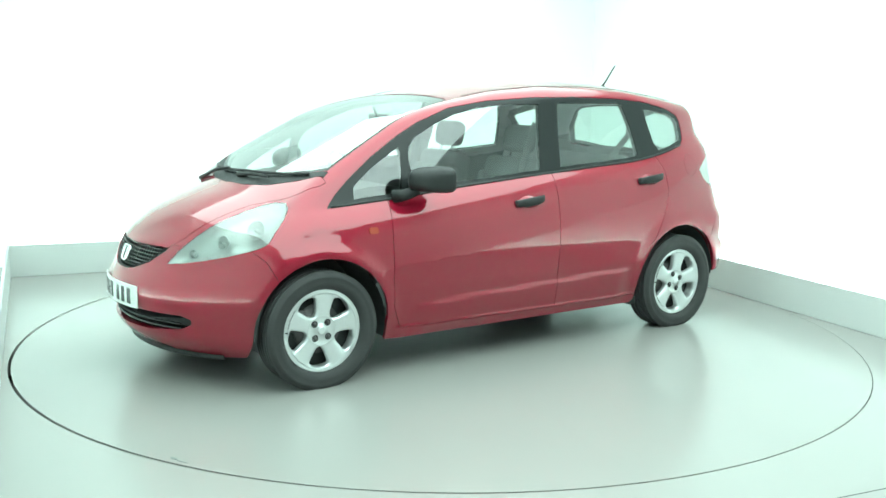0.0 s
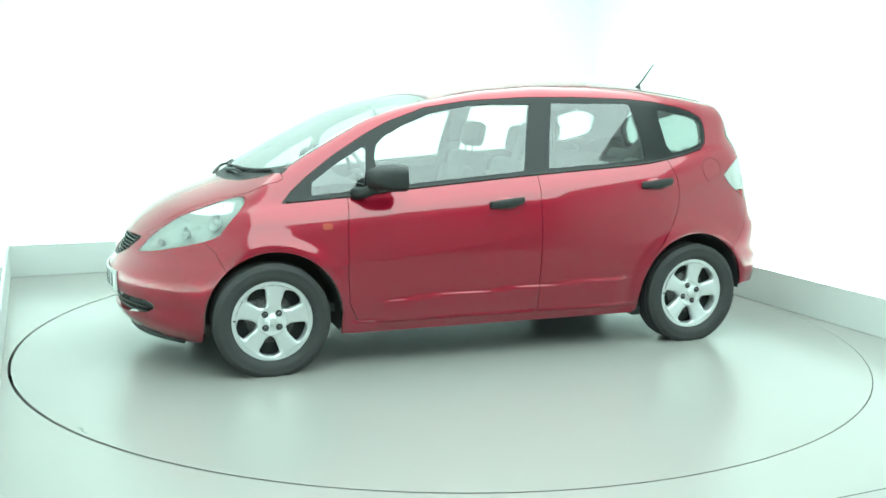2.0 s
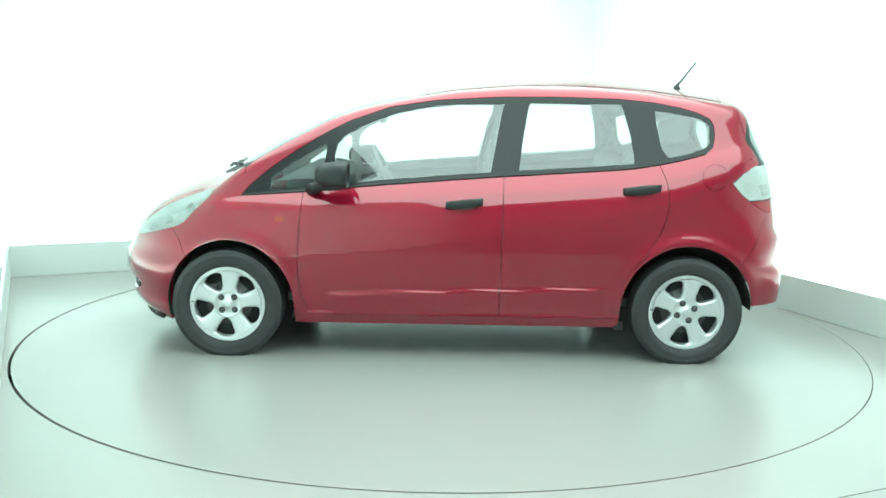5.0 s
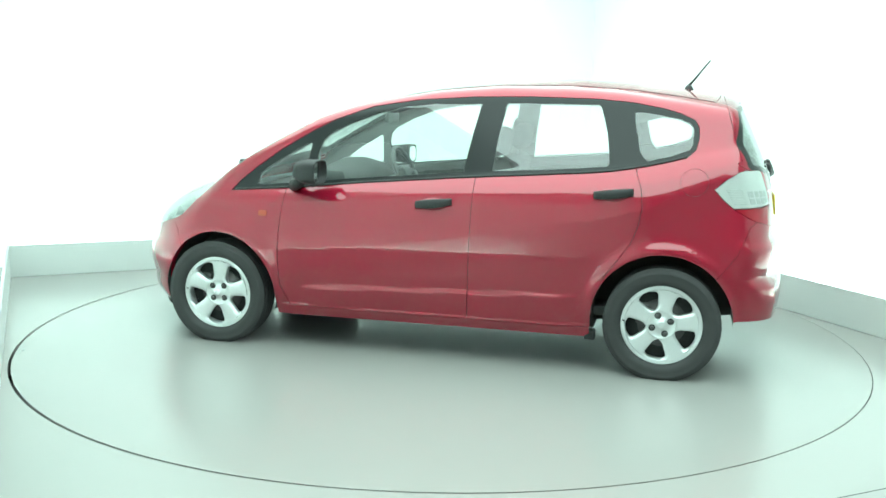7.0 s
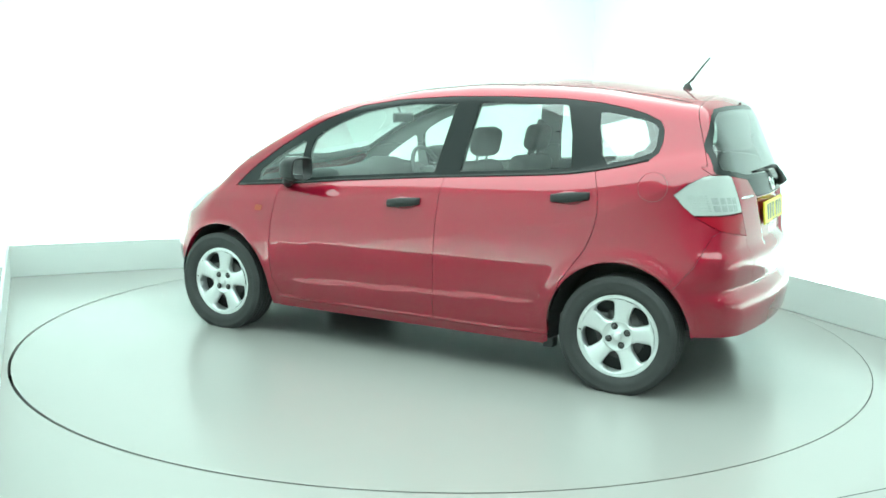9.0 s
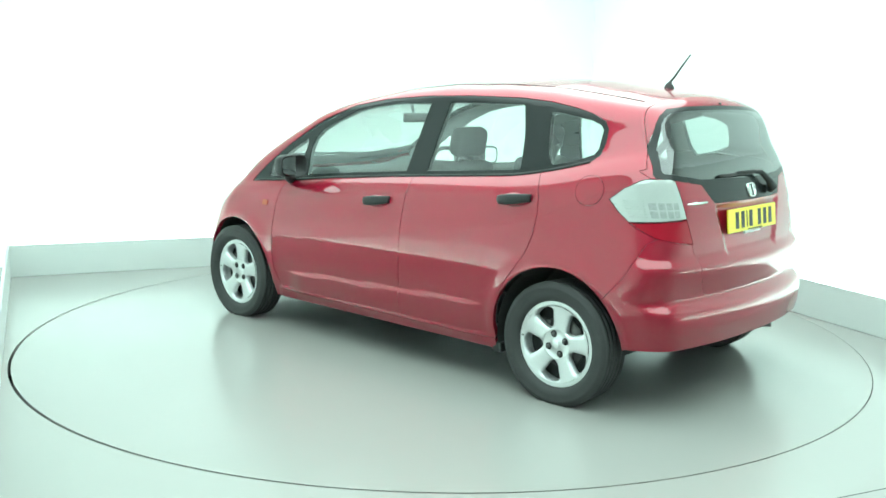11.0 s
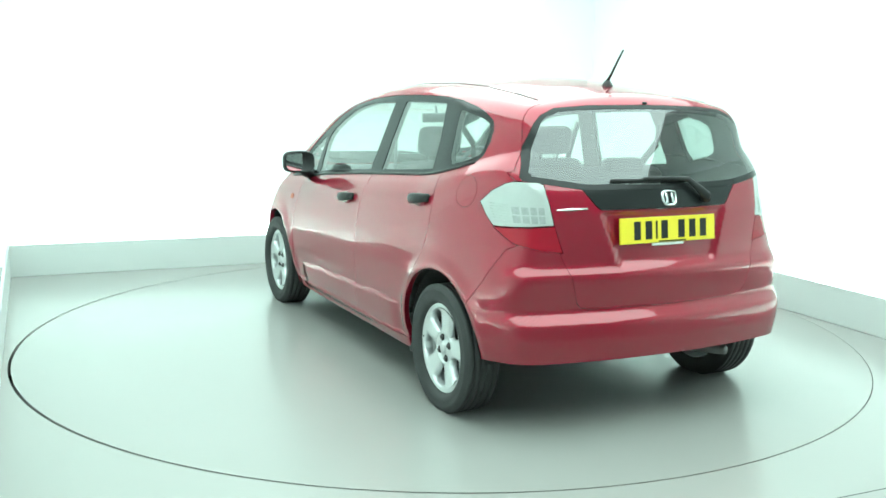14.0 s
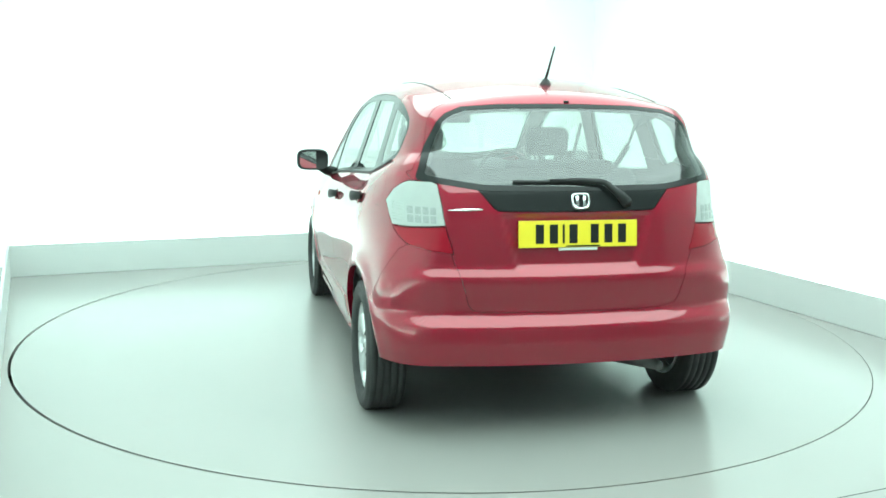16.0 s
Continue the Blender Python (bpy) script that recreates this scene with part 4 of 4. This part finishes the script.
def plate_of(car, front):
    """A number plate with plain bars for its characters; the front one is bowed to the bumper."""
    w, h = 0.520, 0.111
    zc = 0.425 if front else 0.872
    lie = (lambda y: nose_x(y, zc) + 0.007) if front else (lambda y: 0.0)
    turn = (lambda y: math.degrees(math.atan2(nose_x(y + 0.01, zc) - nose_x(y - 0.01, zc), 0.02)) * -1) if front else (lambda y: 0.0)
    bm = bmesh.new()
    rows = []
    for y in np.linspace(-w / 2, w / 2, 15):
        x = lie(y)
        rows.append([bm.verts.new((x + dx, y, dz + (zc if front else 0))) for dx, dz in ((-0.004, -h / 2), (0.003, -h / 2), (0.004, -h / 2 + 0.002), (0.004, h / 2 - 0.002), (0.003, h / 2), (-0.004, h / 2))])
    for p, q in zip(rows, rows[1:]):
        for i in range(6):
            bm.faces.new((p[i], p[(i + 1) % 6], q[(i + 1) % 6], q[i]))
    bm.faces.new(rows[0])
    bm.faces.new(rows[-1])
    bmesh.ops.recalc_face_normals(bm, faces=bm.faces[:])
    p = part("number_plate", bm, M_WHITEPLATE if front else M_YELLOW, car, "white front number plate" if front else "yellow rear number plate", False)
    if not front:
        p.matrix_basis = Matrix.Translation((tail_x(0, zc) - 0.012, 0, zc)) @ pose(0, 0, 0, 0, -6, 180)
    # the characters as plain upright bars, in two groups
    x0 = -0.195
    for wd in (0.050, 0.050, 0.014, 0.050, None, 0.050, 0.050, 0.050):
        if wd is None:
            x0 += 0.033
            continue
        y = x0 + wd / 2
        c = part("character_bar", box(bmesh.new(), 0, 0, 0, 0.002, wd * 0.72, 0.079, 0.0008), M_GLOSSBLACK, p, "plain black bar", False)
        c.matrix_basis = pose(lie(y) + 0.0042, y, zc if front else 0, 0, 0, turn(y))
        x0 += wd + 0.011
    if not front:
        part("maker_strip", box(bmesh.new(), 0.0042, 0.02, -0.0505, 0.0015, 0.15, 0.006, 0), M_GLOSSBLACK, p, "", False)
        part("plate_bracket", box(bmesh.new(), -0.004, 0, -0.063, 0.012, 0.17, 0.012, 0.003), M_WHITEPLATE, p, "", False)


def build_headlights(car, lamp, s):
    """The bowl, lenses and bulbs behind a headlight's cover."""
    bowl = [(a, z) for a, z in HEADLIGHT]
    def at(a, z, back):
        # along the lamp's own view onto the skin, then inwards
        lo, hi = 0.0, 2.5
        for _ in range(40):
            m = (lo + hi) / 2
            q = Vector((a * R2 + m * R2, -a * R2 + m * R2, z))
            if float(skin(np.array(q.x), np.array(q.y), np.array(q.z))) < 0:
                lo = m
            else:
                hi = m
        q = Vector((a * R2 + lo * R2, -a * R2 + lo * R2, z))
        n = skin_normal(np.array([[q.x, q.y, q.z]]))[0]
        q = q - Vector(n) * back
        return Vector((q.x, s * q.y, q.z))
    bm = bmesh.new()
    ca, cz = 0.72, 0.755
    rows = []
    for f, back in ((0.985, 0.004), (0.93, 0.03), (0.80, 0.055), (0.45, 0.075), (0.15, 0.08)):
        rows.append([bm.verts.new(at(ca + (a - ca) * f, cz + (z - cz) * f, back)) for a, z in bowl])
    n = len(bowl)
    for r0, r1 in zip(rows, rows[1:]):
        for i in range(n):
            bm.faces.new((r0[i], r0[(i + 1) % n], r1[(i + 1) % n], r1[i]))
    bm.faces.new(rows[-1])
    bmesh.ops.recalc_face_normals(bm, faces=bm.faces[:])
    part("reflector", bm, M_LAMPSILVER, lamp, "bright silver reflector bowl")
    for a, z, r, mat in ((0.63, 0.800, 0.052, M_LAMPSILVER), (0.78, 0.738, 0.036, M_LAMPSILVER), (0.93, 0.672, 0.022, M_LENSGREY)):
        bm = bmesh.new()
        lathe(bm, [(r, 0.0), (r * 0.93, 0.004), (r * 0.85, -0.012), (r * 0.5, -0.03), (r * 0.2, -0.036), (r * 0.2, 0.0), (0.0, 0.004)], 32)
        lens = part("lamp_lens", bm, mat, lamp)
        q = Vector((0.75, s * 0.42, 0.35)).to_track_quat("Y", "Z")
        lens.matrix_basis = Matrix.Translation(at(a, z, 0.035)) @ q.to_matrix().to_4x4()


def build_fittings(car, made):
    for s in (1, -1):
        build_mirror(car, s)
        build_handle(car, s, 0.068, 0.848, 0.20)
        build_handle(car, s, -0.878, 0.938, 0.20)
        # side repeater
        wall_patch("side_repeater", car, [(0.962 + 0.025 * math.copysign(abs(math.cos(a)) ** 0.4, math.cos(a)), 0.760 + 0.016 * math.copysign(abs(math.sin(a)) ** 0.4, math.sin(a))) for a in np.linspace(0.1, 2 * math.pi + 0.1, 20, endpoint=False)],
                   lambda x, z, l, s=s: (x, s * (on_side(x, z).y + l), z), M_AMBER, "small amber side repeater", 0.01, 0.004)
        build_headlights(car, made[("headlight", s < 0)], s)
        # rubber strip and bead at the foot of the side windows
        bm = bmesh.new()
        tube(bm, [(x, s * (on_side(x, float(BELT(x)) + 0.004).y + 0.001), float(BELT(x)) + 0.004) for x in np.linspace(1.16, -1.33, 40)], 0.0065, 8)
        part("belt_seal", bm, M_BLACK, car, "black rubber belt seal")
        # pattern of the white rear lens
        lens = made[("reversing_lamp", s < 0)]
        for y0 in np.linspace(0.592, 0.676, 4):
            for z0 in (0.912, 0.947):
                wall_patch("lens_block", lens, [(y0, z0), (y0 + 0.021, z0), (y0 + 0.021, z0 + 0.030), (y0, z0 + 0.030)],
                           lambda y, z, l, s=s: (tail_x(y, z) - l, s * y, z), M_LENSGREY, "", 0.004, 0.0015)
        for z in np.linspace(0.915, 0.985, 7):
            bm = bmesh.new()
            pts = []
            for y in np.linspace(0.706, 0.742, 6):
                pts.append((tail_x(y, z) - 0.0005, s * y, z))
            tube(bm, pts, 0.0016, 6)
            part("lens_rib", bm, M_LAMPWHITE, lens)
    # aerial
    bm = bmesh.new()
    zb = top_z(-1.325, 0)
    tube(bm, [(-1.315, 0, zb + 0.022), (-1.345, 0, zb + 0.055), (-1.385, 0, zb + 0.11), (-1.428, 0, zb + 0.165)], [0.0075, 0.006, 0.005, 0.0042], 8)
    aer = part("aerial", bm, M_BLACK, car, "black roof aerial on a round foot")
    bm = bmesh.new()
    lathe(bm, [(0.0, 0.030), (0.012, 0.028), (0.020, 0.015), (0.027, 0.002), (0.027, -0.008)], 20, "z")
    ft = part("aerial_foot", bm, M_BLACK, aer)
    ft.location = (-1.318, 0, zb)
    # rear wiper
    def tail_pt(y, z, lift):
        return (tail_x(y, z) - lift, y, z)
    bm = bmesh.new()
    tube(bm, [tail_pt(-0.215, 1.0, 0.012), tail_pt(-0.20, 1.012, 0.034), tail_pt(-0.165, 1.045, 0.034), tail_pt(-0.115, 1.085, 0.030), tail_pt(-0.03, 1.092, 0.026), tail_pt(0.12, 1.092, 0.020)], [0.024, 0.023, 0.016, 0.012, 0.009, 0.006], 12)
    wp = part("rear_wiper", bm, M_BLACK, car, "black rear wiper arm")
    bm = bmesh.new()
    tube(bm, [tail_pt(y, 1.084, 0.011) for y in np.linspace(-0.07, 0.275, 12)], 0.007, 8)
    part("wiper_blade", bm, M_BLACK, wp)
    # front wipers
    for pts, blade in (([(1.36, 0.05), (1.345, 0.20), (1.325, 0.36)], [(1.335, -0.05), (1.322, 0.1), (1.300, 0.27), (1.262, 0.42), (1.205, 0.58)]),
                       ([(1.37, -0.50), (1.355, -0.30), (1.34, -0.12)], [(1.255, -0.52), (1.30, -0.38), (1.325, -0.22), (1.335, -0.08), (1.33, 0.06)])):
        bm = bmesh.new()
        tube(bm, [(x, y, top_z(x, y) + (0.012 if i == 0 else 0.026)) for i, (x, y) in enumerate(pts)], [0.013, 0.009, 0.006], 8)
        wp = part("front_wiper", bm, M_BLACK, car, "black windscreen wiper arm")
        bm = bmesh.new()
        tube(bm, [(x, y, top_z(x, y) + 0.012) for x, y in blade], 0.008, 8)
        part("wiper_blade", bm, M_BLACK, wp)
    # chrome model name as a plain bar
    bm = bmesh.new()
    tube(bm, [tail_pt(0.545, 0.968, 0.002), tail_pt(0.48, 0.970, 0.002), tail_pt(0.405, 0.972, 0.002)], [0.003, 0.0065, 0.005], 8)
    part("model_badge", bm, M_CHROME, car, "plain chrome bar badge")
    # roof ditch strips
    for s in (1, -1):
        bm = bmesh.new()
        tube(bm, [(x, s * (0.485 - 0.02 * max(0, -x - 0.9)), top_z(x, 0.485 - 0.02 * max(0, -x - 0.9)) - 0.001) for x in np.linspace(0.22, -1.46, 24)], 0.004, 6)
        part("roof_strip", bm, M_BLACK, car, "black roof ditch strip")
    # high brake light and washer nozzle above the rear screen
    bm = bmesh.new()
    box(bm, tail_x(0, 1.412) - 0.001, 0, 1.412, 0.012, 0.022, 0.010, 0.003)
    part("washer_nozzle", bm, M_BLACK, car)


def build_cabin(car):
    def seat(x, y, back_tilt, w=0.48, name="seat"):
        bm = bmesh.new()
        box(bm, x + 0.05, y, 0.46, 0.50, w, 0.16, 0.05)
        st = part(name, bm, M_SEAT, car, "dark grey cloth seat")
        bm = bmesh.new()
        box(bm, 0, 0, 0.30, 0.13, w - 0.02, 0.60, 0.05)
        for s in (-1, 1):
            box(bm, 0.05, s * (w / 2 - 0.05), 0.27, 0.10, 0.08, 0.46, 0.035)
        b = part("backrest", bm, M_SEAT, st)
        b.matrix_basis = pose(x - 0.20, y, 0.48, 0, -back_tilt, 0)
        bm = bmesh.new()
        box(bm, -0.005, 0, 0.715, 0.10, 0.25, 0.165, 0.045)
        for s in (-1, 1):
            tube(bm, [(0, s * 0.06, 0.58), (0, s * 0.06, 0.66)], 0.007, 8)
        h = part("headrest", bm, M_SEAT, st)
        h.matrix_basis = b.matrix_basis.copy()
        return st
    for y in (0.37, -0.37):
        seat(0.05, y, 12)
    # rear bench with two headrests
    bm = bmesh.new()
    box(bm, -0.62, 0, 0.50, 0.48, 1.22, 0.16, 0.05)
    bench = part("rear_bench", bm, M_SEAT, car, "dark grey cloth rear bench")
    bm = bmesh.new()
    box(bm, 0, 0, 0.28, 0.13, 1.22, 0.56, 0.05)
    b = part("bench_backrest", bm, M_SEAT, bench)
    b.matrix_basis = pose(-0.86, 0, 0.53, 0, -14, 0)
    for y in (0.36, -0.36):
        bm = bmesh.new()
        box(bm, 0, 0, 0.545, 0.09, 0.25, 0.13, 0.04)
        for s in (-1, 1):
            tube(bm, [(0, s * 0.05, 0.44), (0, s * 0.05, 0.52)], 0.006, 8)
        h = part("headrest", bm, M_SEAT, bench)
        h.matrix_basis = pose(-0.86, y, 0.53, 0, -14, 0)
    # dashboard
    bm = bmesh.new()
    rows = []
    prof = [(1.10, 0.90), (1.02, 0.945), (0.90, 0.962), (0.78, 0.965), (0.69, 0.945), (0.66, 0.89), (0.68, 0.78), (0.74, 0.62), (0.86, 0.45)]
    for y in np.linspace(-0.66, 0.66, 23):
        hood = 0.045 * math.exp(-((y + 0.37) / 0.15) ** 2)
        rows.append([bm.verts.new((x, y, z + (hood if 0.62 < x < 0.95 and z > 0.85 else 0))) for x, z in prof])
    for a, b in zip(rows, rows[1:]):
        for i in range(len(prof) - 1):
            bm.faces.new((a[i], a[i + 1], b[i + 1], b[i]))
    bmesh.ops.solidify(bm, geom=bm.faces[:], thickness=0.02)
    bmesh.ops.recalc_face_normals(bm, faces=bm.faces[:])
    part("dashboard", bm, M_CABIN, car, "dark grey moulded dashboard")
    # steering wheel on the driver's side
    bm = bmesh.new()
    ring = 40
    tube(bm, [(0, 0.185 * math.cos(2 * math.pi * k / ring), 0.185 * math.sin(2 * math.pi * k / ring)) for k in range(ring + 1)], 0.014, 10)
    sw = part("steering_wheel", bm, M_CABIN, car, "black three-spoke steering wheel")
    sw.matrix_basis = pose(0.47, -0.37, 0.91, 0, 25, 0)
    bm = bmesh.new()
    box(bm, 0.01, 0, 0, 0.05, 0.14, 0.11, 0.02)
    box(bm, 0.01, 0, 0.01, 0.02, 0.36, 0.035, 0.008)
    box(bm, 0.01, 0, -0.10, 0.02, 0.035, 0.17, 0.008)
    tube(bm, [(0.02, 0, 0), (0.30, 0, 0)], [0.03, 0.04], 10)
    part("steering_hub", bm, M_CABIN, sw)
    # seat belts and guides at the rear quarter
    for s in (1, -1):
        for pts in ([(-0.98, 0.60, 1.30), (-1.03, 0.55, 1.20), (-0.93, 0.50, 1.05)], [(-0.98, 0.60, 1.30), (-1.20, 0.60, 1.36)], [(-0.23, 0.60, 1.28), (-0.16, 0.57, 1.02), (-0.12, 0.58, 0.70)]):
            bm = bmesh.new()
            for p, q in zip(pts, pts[1:]):
                a, b = Vector((p[0], s * p[1], p[2])), Vector((q[0], s * q[1], q[2]))
                d = (b - a).normalized()
                side = d.cross(Vector((0, 1, 0))).normalized() * 0.023
                slab(bm, [a - side, a + side, b + side, b - side], (0, s * 0.003, 0))
            part("seat_belt", bm, M_CABIN, car, "dark woven seat belt", False)
    # boot floor, cabin floor and parcel lining
    bm = bmesh.new()
    box(bm, -0.25, 0, 0.30, 2.4, 1.30, 0.05, 0.01)
    part("cabin_floor", bm, M_CABIN, car, "dark cabin carpet", False)
    bm = bmesh.new()
    box(bm, -1.30, 0, 0.62, 0.75, 1.10, 0.04, 0.01)
    part("boot_floor", bm, M_CABIN, car, "dark boot floor", False)
    # interior mirror
    bm = bmesh.new()
    box(bm, 0.46, 0, 1.285, 0.03, 0.22, 0.06, 0.012)
    tube(bm, [(0.47, 0, 1.29), (0.50, 0, 1.36)], 0.009, 8)
    part("cabin_mirror", bm, M_CABIN, car, "black interior mirror")


def build_underside(car):
    bm = bmesh.new()
    box(bm, 0.0, 0, 0.235, 1.75, 1.46, 0.10, 0.03)
    box(bm, 1.30, 0, 0.26, 0.80, 0.84, 0.16, 0.04)
    box(bm, -1.28, 0, 0.41, 0.80, 0.96, 0.12, 0.04)
    part("underbody", bm, M_UNDER, car, "dark underbody")
    for x, r in ((1.235, 0.347), (-1.245, 0.358)):
        for s in (1, -1):
            bm = bmesh.new()
            prof = [(x + r * 1.0 * math.cos(a), 0.295 + r * 1.0 * math.sin(a)) for a in np.linspace(-0.25 if x > 0 else -0.22, math.pi + (0.25 if x > 0 else 0.0), 26)]
            y0, y1 = 0.50, 0.80
            a = [bm.verts.new((px, s * (min(y1, float(half_width(np.array(px), np.array(max(pz, 0.25)))) - 0.008)), pz)) for px, pz in prof]
            b = [bm.verts.new((px, s * y0, pz)) for px, pz in prof]
            for i in range(len(prof) - 1):
                bm.faces.new((a[i], a[i + 1], b[i + 1], b[i]))
            bm.faces.new(b)
            bmesh.ops.recalc_face_normals(bm, faces=bm.faces[:])
            part("arch_liner", bm, M_UNDER, car, "black wheel arch liner", False)
    for sgn in (1, -1):
        bm = bmesh.new()
        box(bm, -0.885, sgn * 0.765, 0.198, 0.055, 0.07, 0.05, 0.008)
        part("sill_guard", bm, M_BLACK, car, "black plastic guard at the sill end")
    bm = bmesh.new()
    tube(bm, [(nose_x(y, 0.175) - 0.012, y, 0.160) for y in np.linspace(-0.60, 0.60, 25)], 0.014, 8)
    part("front_lip", bm, M_BLACK, car, "black plastic lip under the front bumper")
    bm = bmesh.new()
    tube(bm, [(-0.2, -0.25, 0.20), (-1.1, -0.28, 0.21), (-1.35, -0.35, 0.24), (-1.76, -0.42, 0.27)], [0.02, 0.02, 0.06, 0.022], 12)
    part("exhaust", bm, M_STEEL, car, "dull steel exhaust")
    bm = bmesh.new()
    tube(bm, [(-1.25, -0.66, 0.29), (-1.15, -0.2, 0.27), (-1.15, 0.2, 0.27), (-1.25, 0.66, 0.29)], 0.03, 10)
    part("rear_axle", bm, M_UNDER, car)
    bm = bmesh.new()
    tube(bm, [(1.25, -0.66, 0.29), (1.25, 0.66, 0.29)], 0.025, 10)
    part("drive_shaft", bm, M_UNDER, car)


def build_car():
    car = tagged(new("car"), "red five-door hatchback with silver alloy wheels on the turntable", "car")
    made = build_skin(car)
    for x, y, turn in ((1.25, 0.754, 48), (1.25, -0.754, 20), (-1.25, 0.754, 45), (-1.25, -0.754, 66)):
        build_wheel(car, x, y, turn, 133 if x > 0 else 158)
    build_grilles(car)
    plate_of(car, True)
    plate_of(car, False)
    build_fittings(car, made)
    build_cabin(car)
    build_underside(car)
    return car


CAR = build_car()


# ---------------------------------------------------------------- marks on the table
def build_marks():
    for a, r, w, h in ((29.8, 2.402, 0.045, 0.014), (31.0, 2.415, 0.05, 0.005)):
        bm = bmesh.new()
        q = Matrix.Rotation(math.radians(a), 4, "Z")
        slab(bm, [q @ Vector((r + sx * h, sy * w, 0.0015)) for sx, sy in ((-.5, -.5), (.5, -.35), (.5, .5), (-.5, .3))], (0, 0, -0.001))
        part("scuff", bm, M_PATCH, TABLE, "dark scuff near the rim", False)


build_marks()


def motions():
    rows_car, rows_table = [], []
    for k in range(33):
        t = k * 0.5
        a = TURN_START + TURN_RATE * t
        at = Matrix.Rotation(math.radians(a), 4, "Z")
        rows_car.append((t, at @ Matrix.Translation(CAR_ON_TABLE)))
        rows_table.append((t, at))
    walk(CAR, rows_car)
    walk(TABLE, rows_table)


motions()
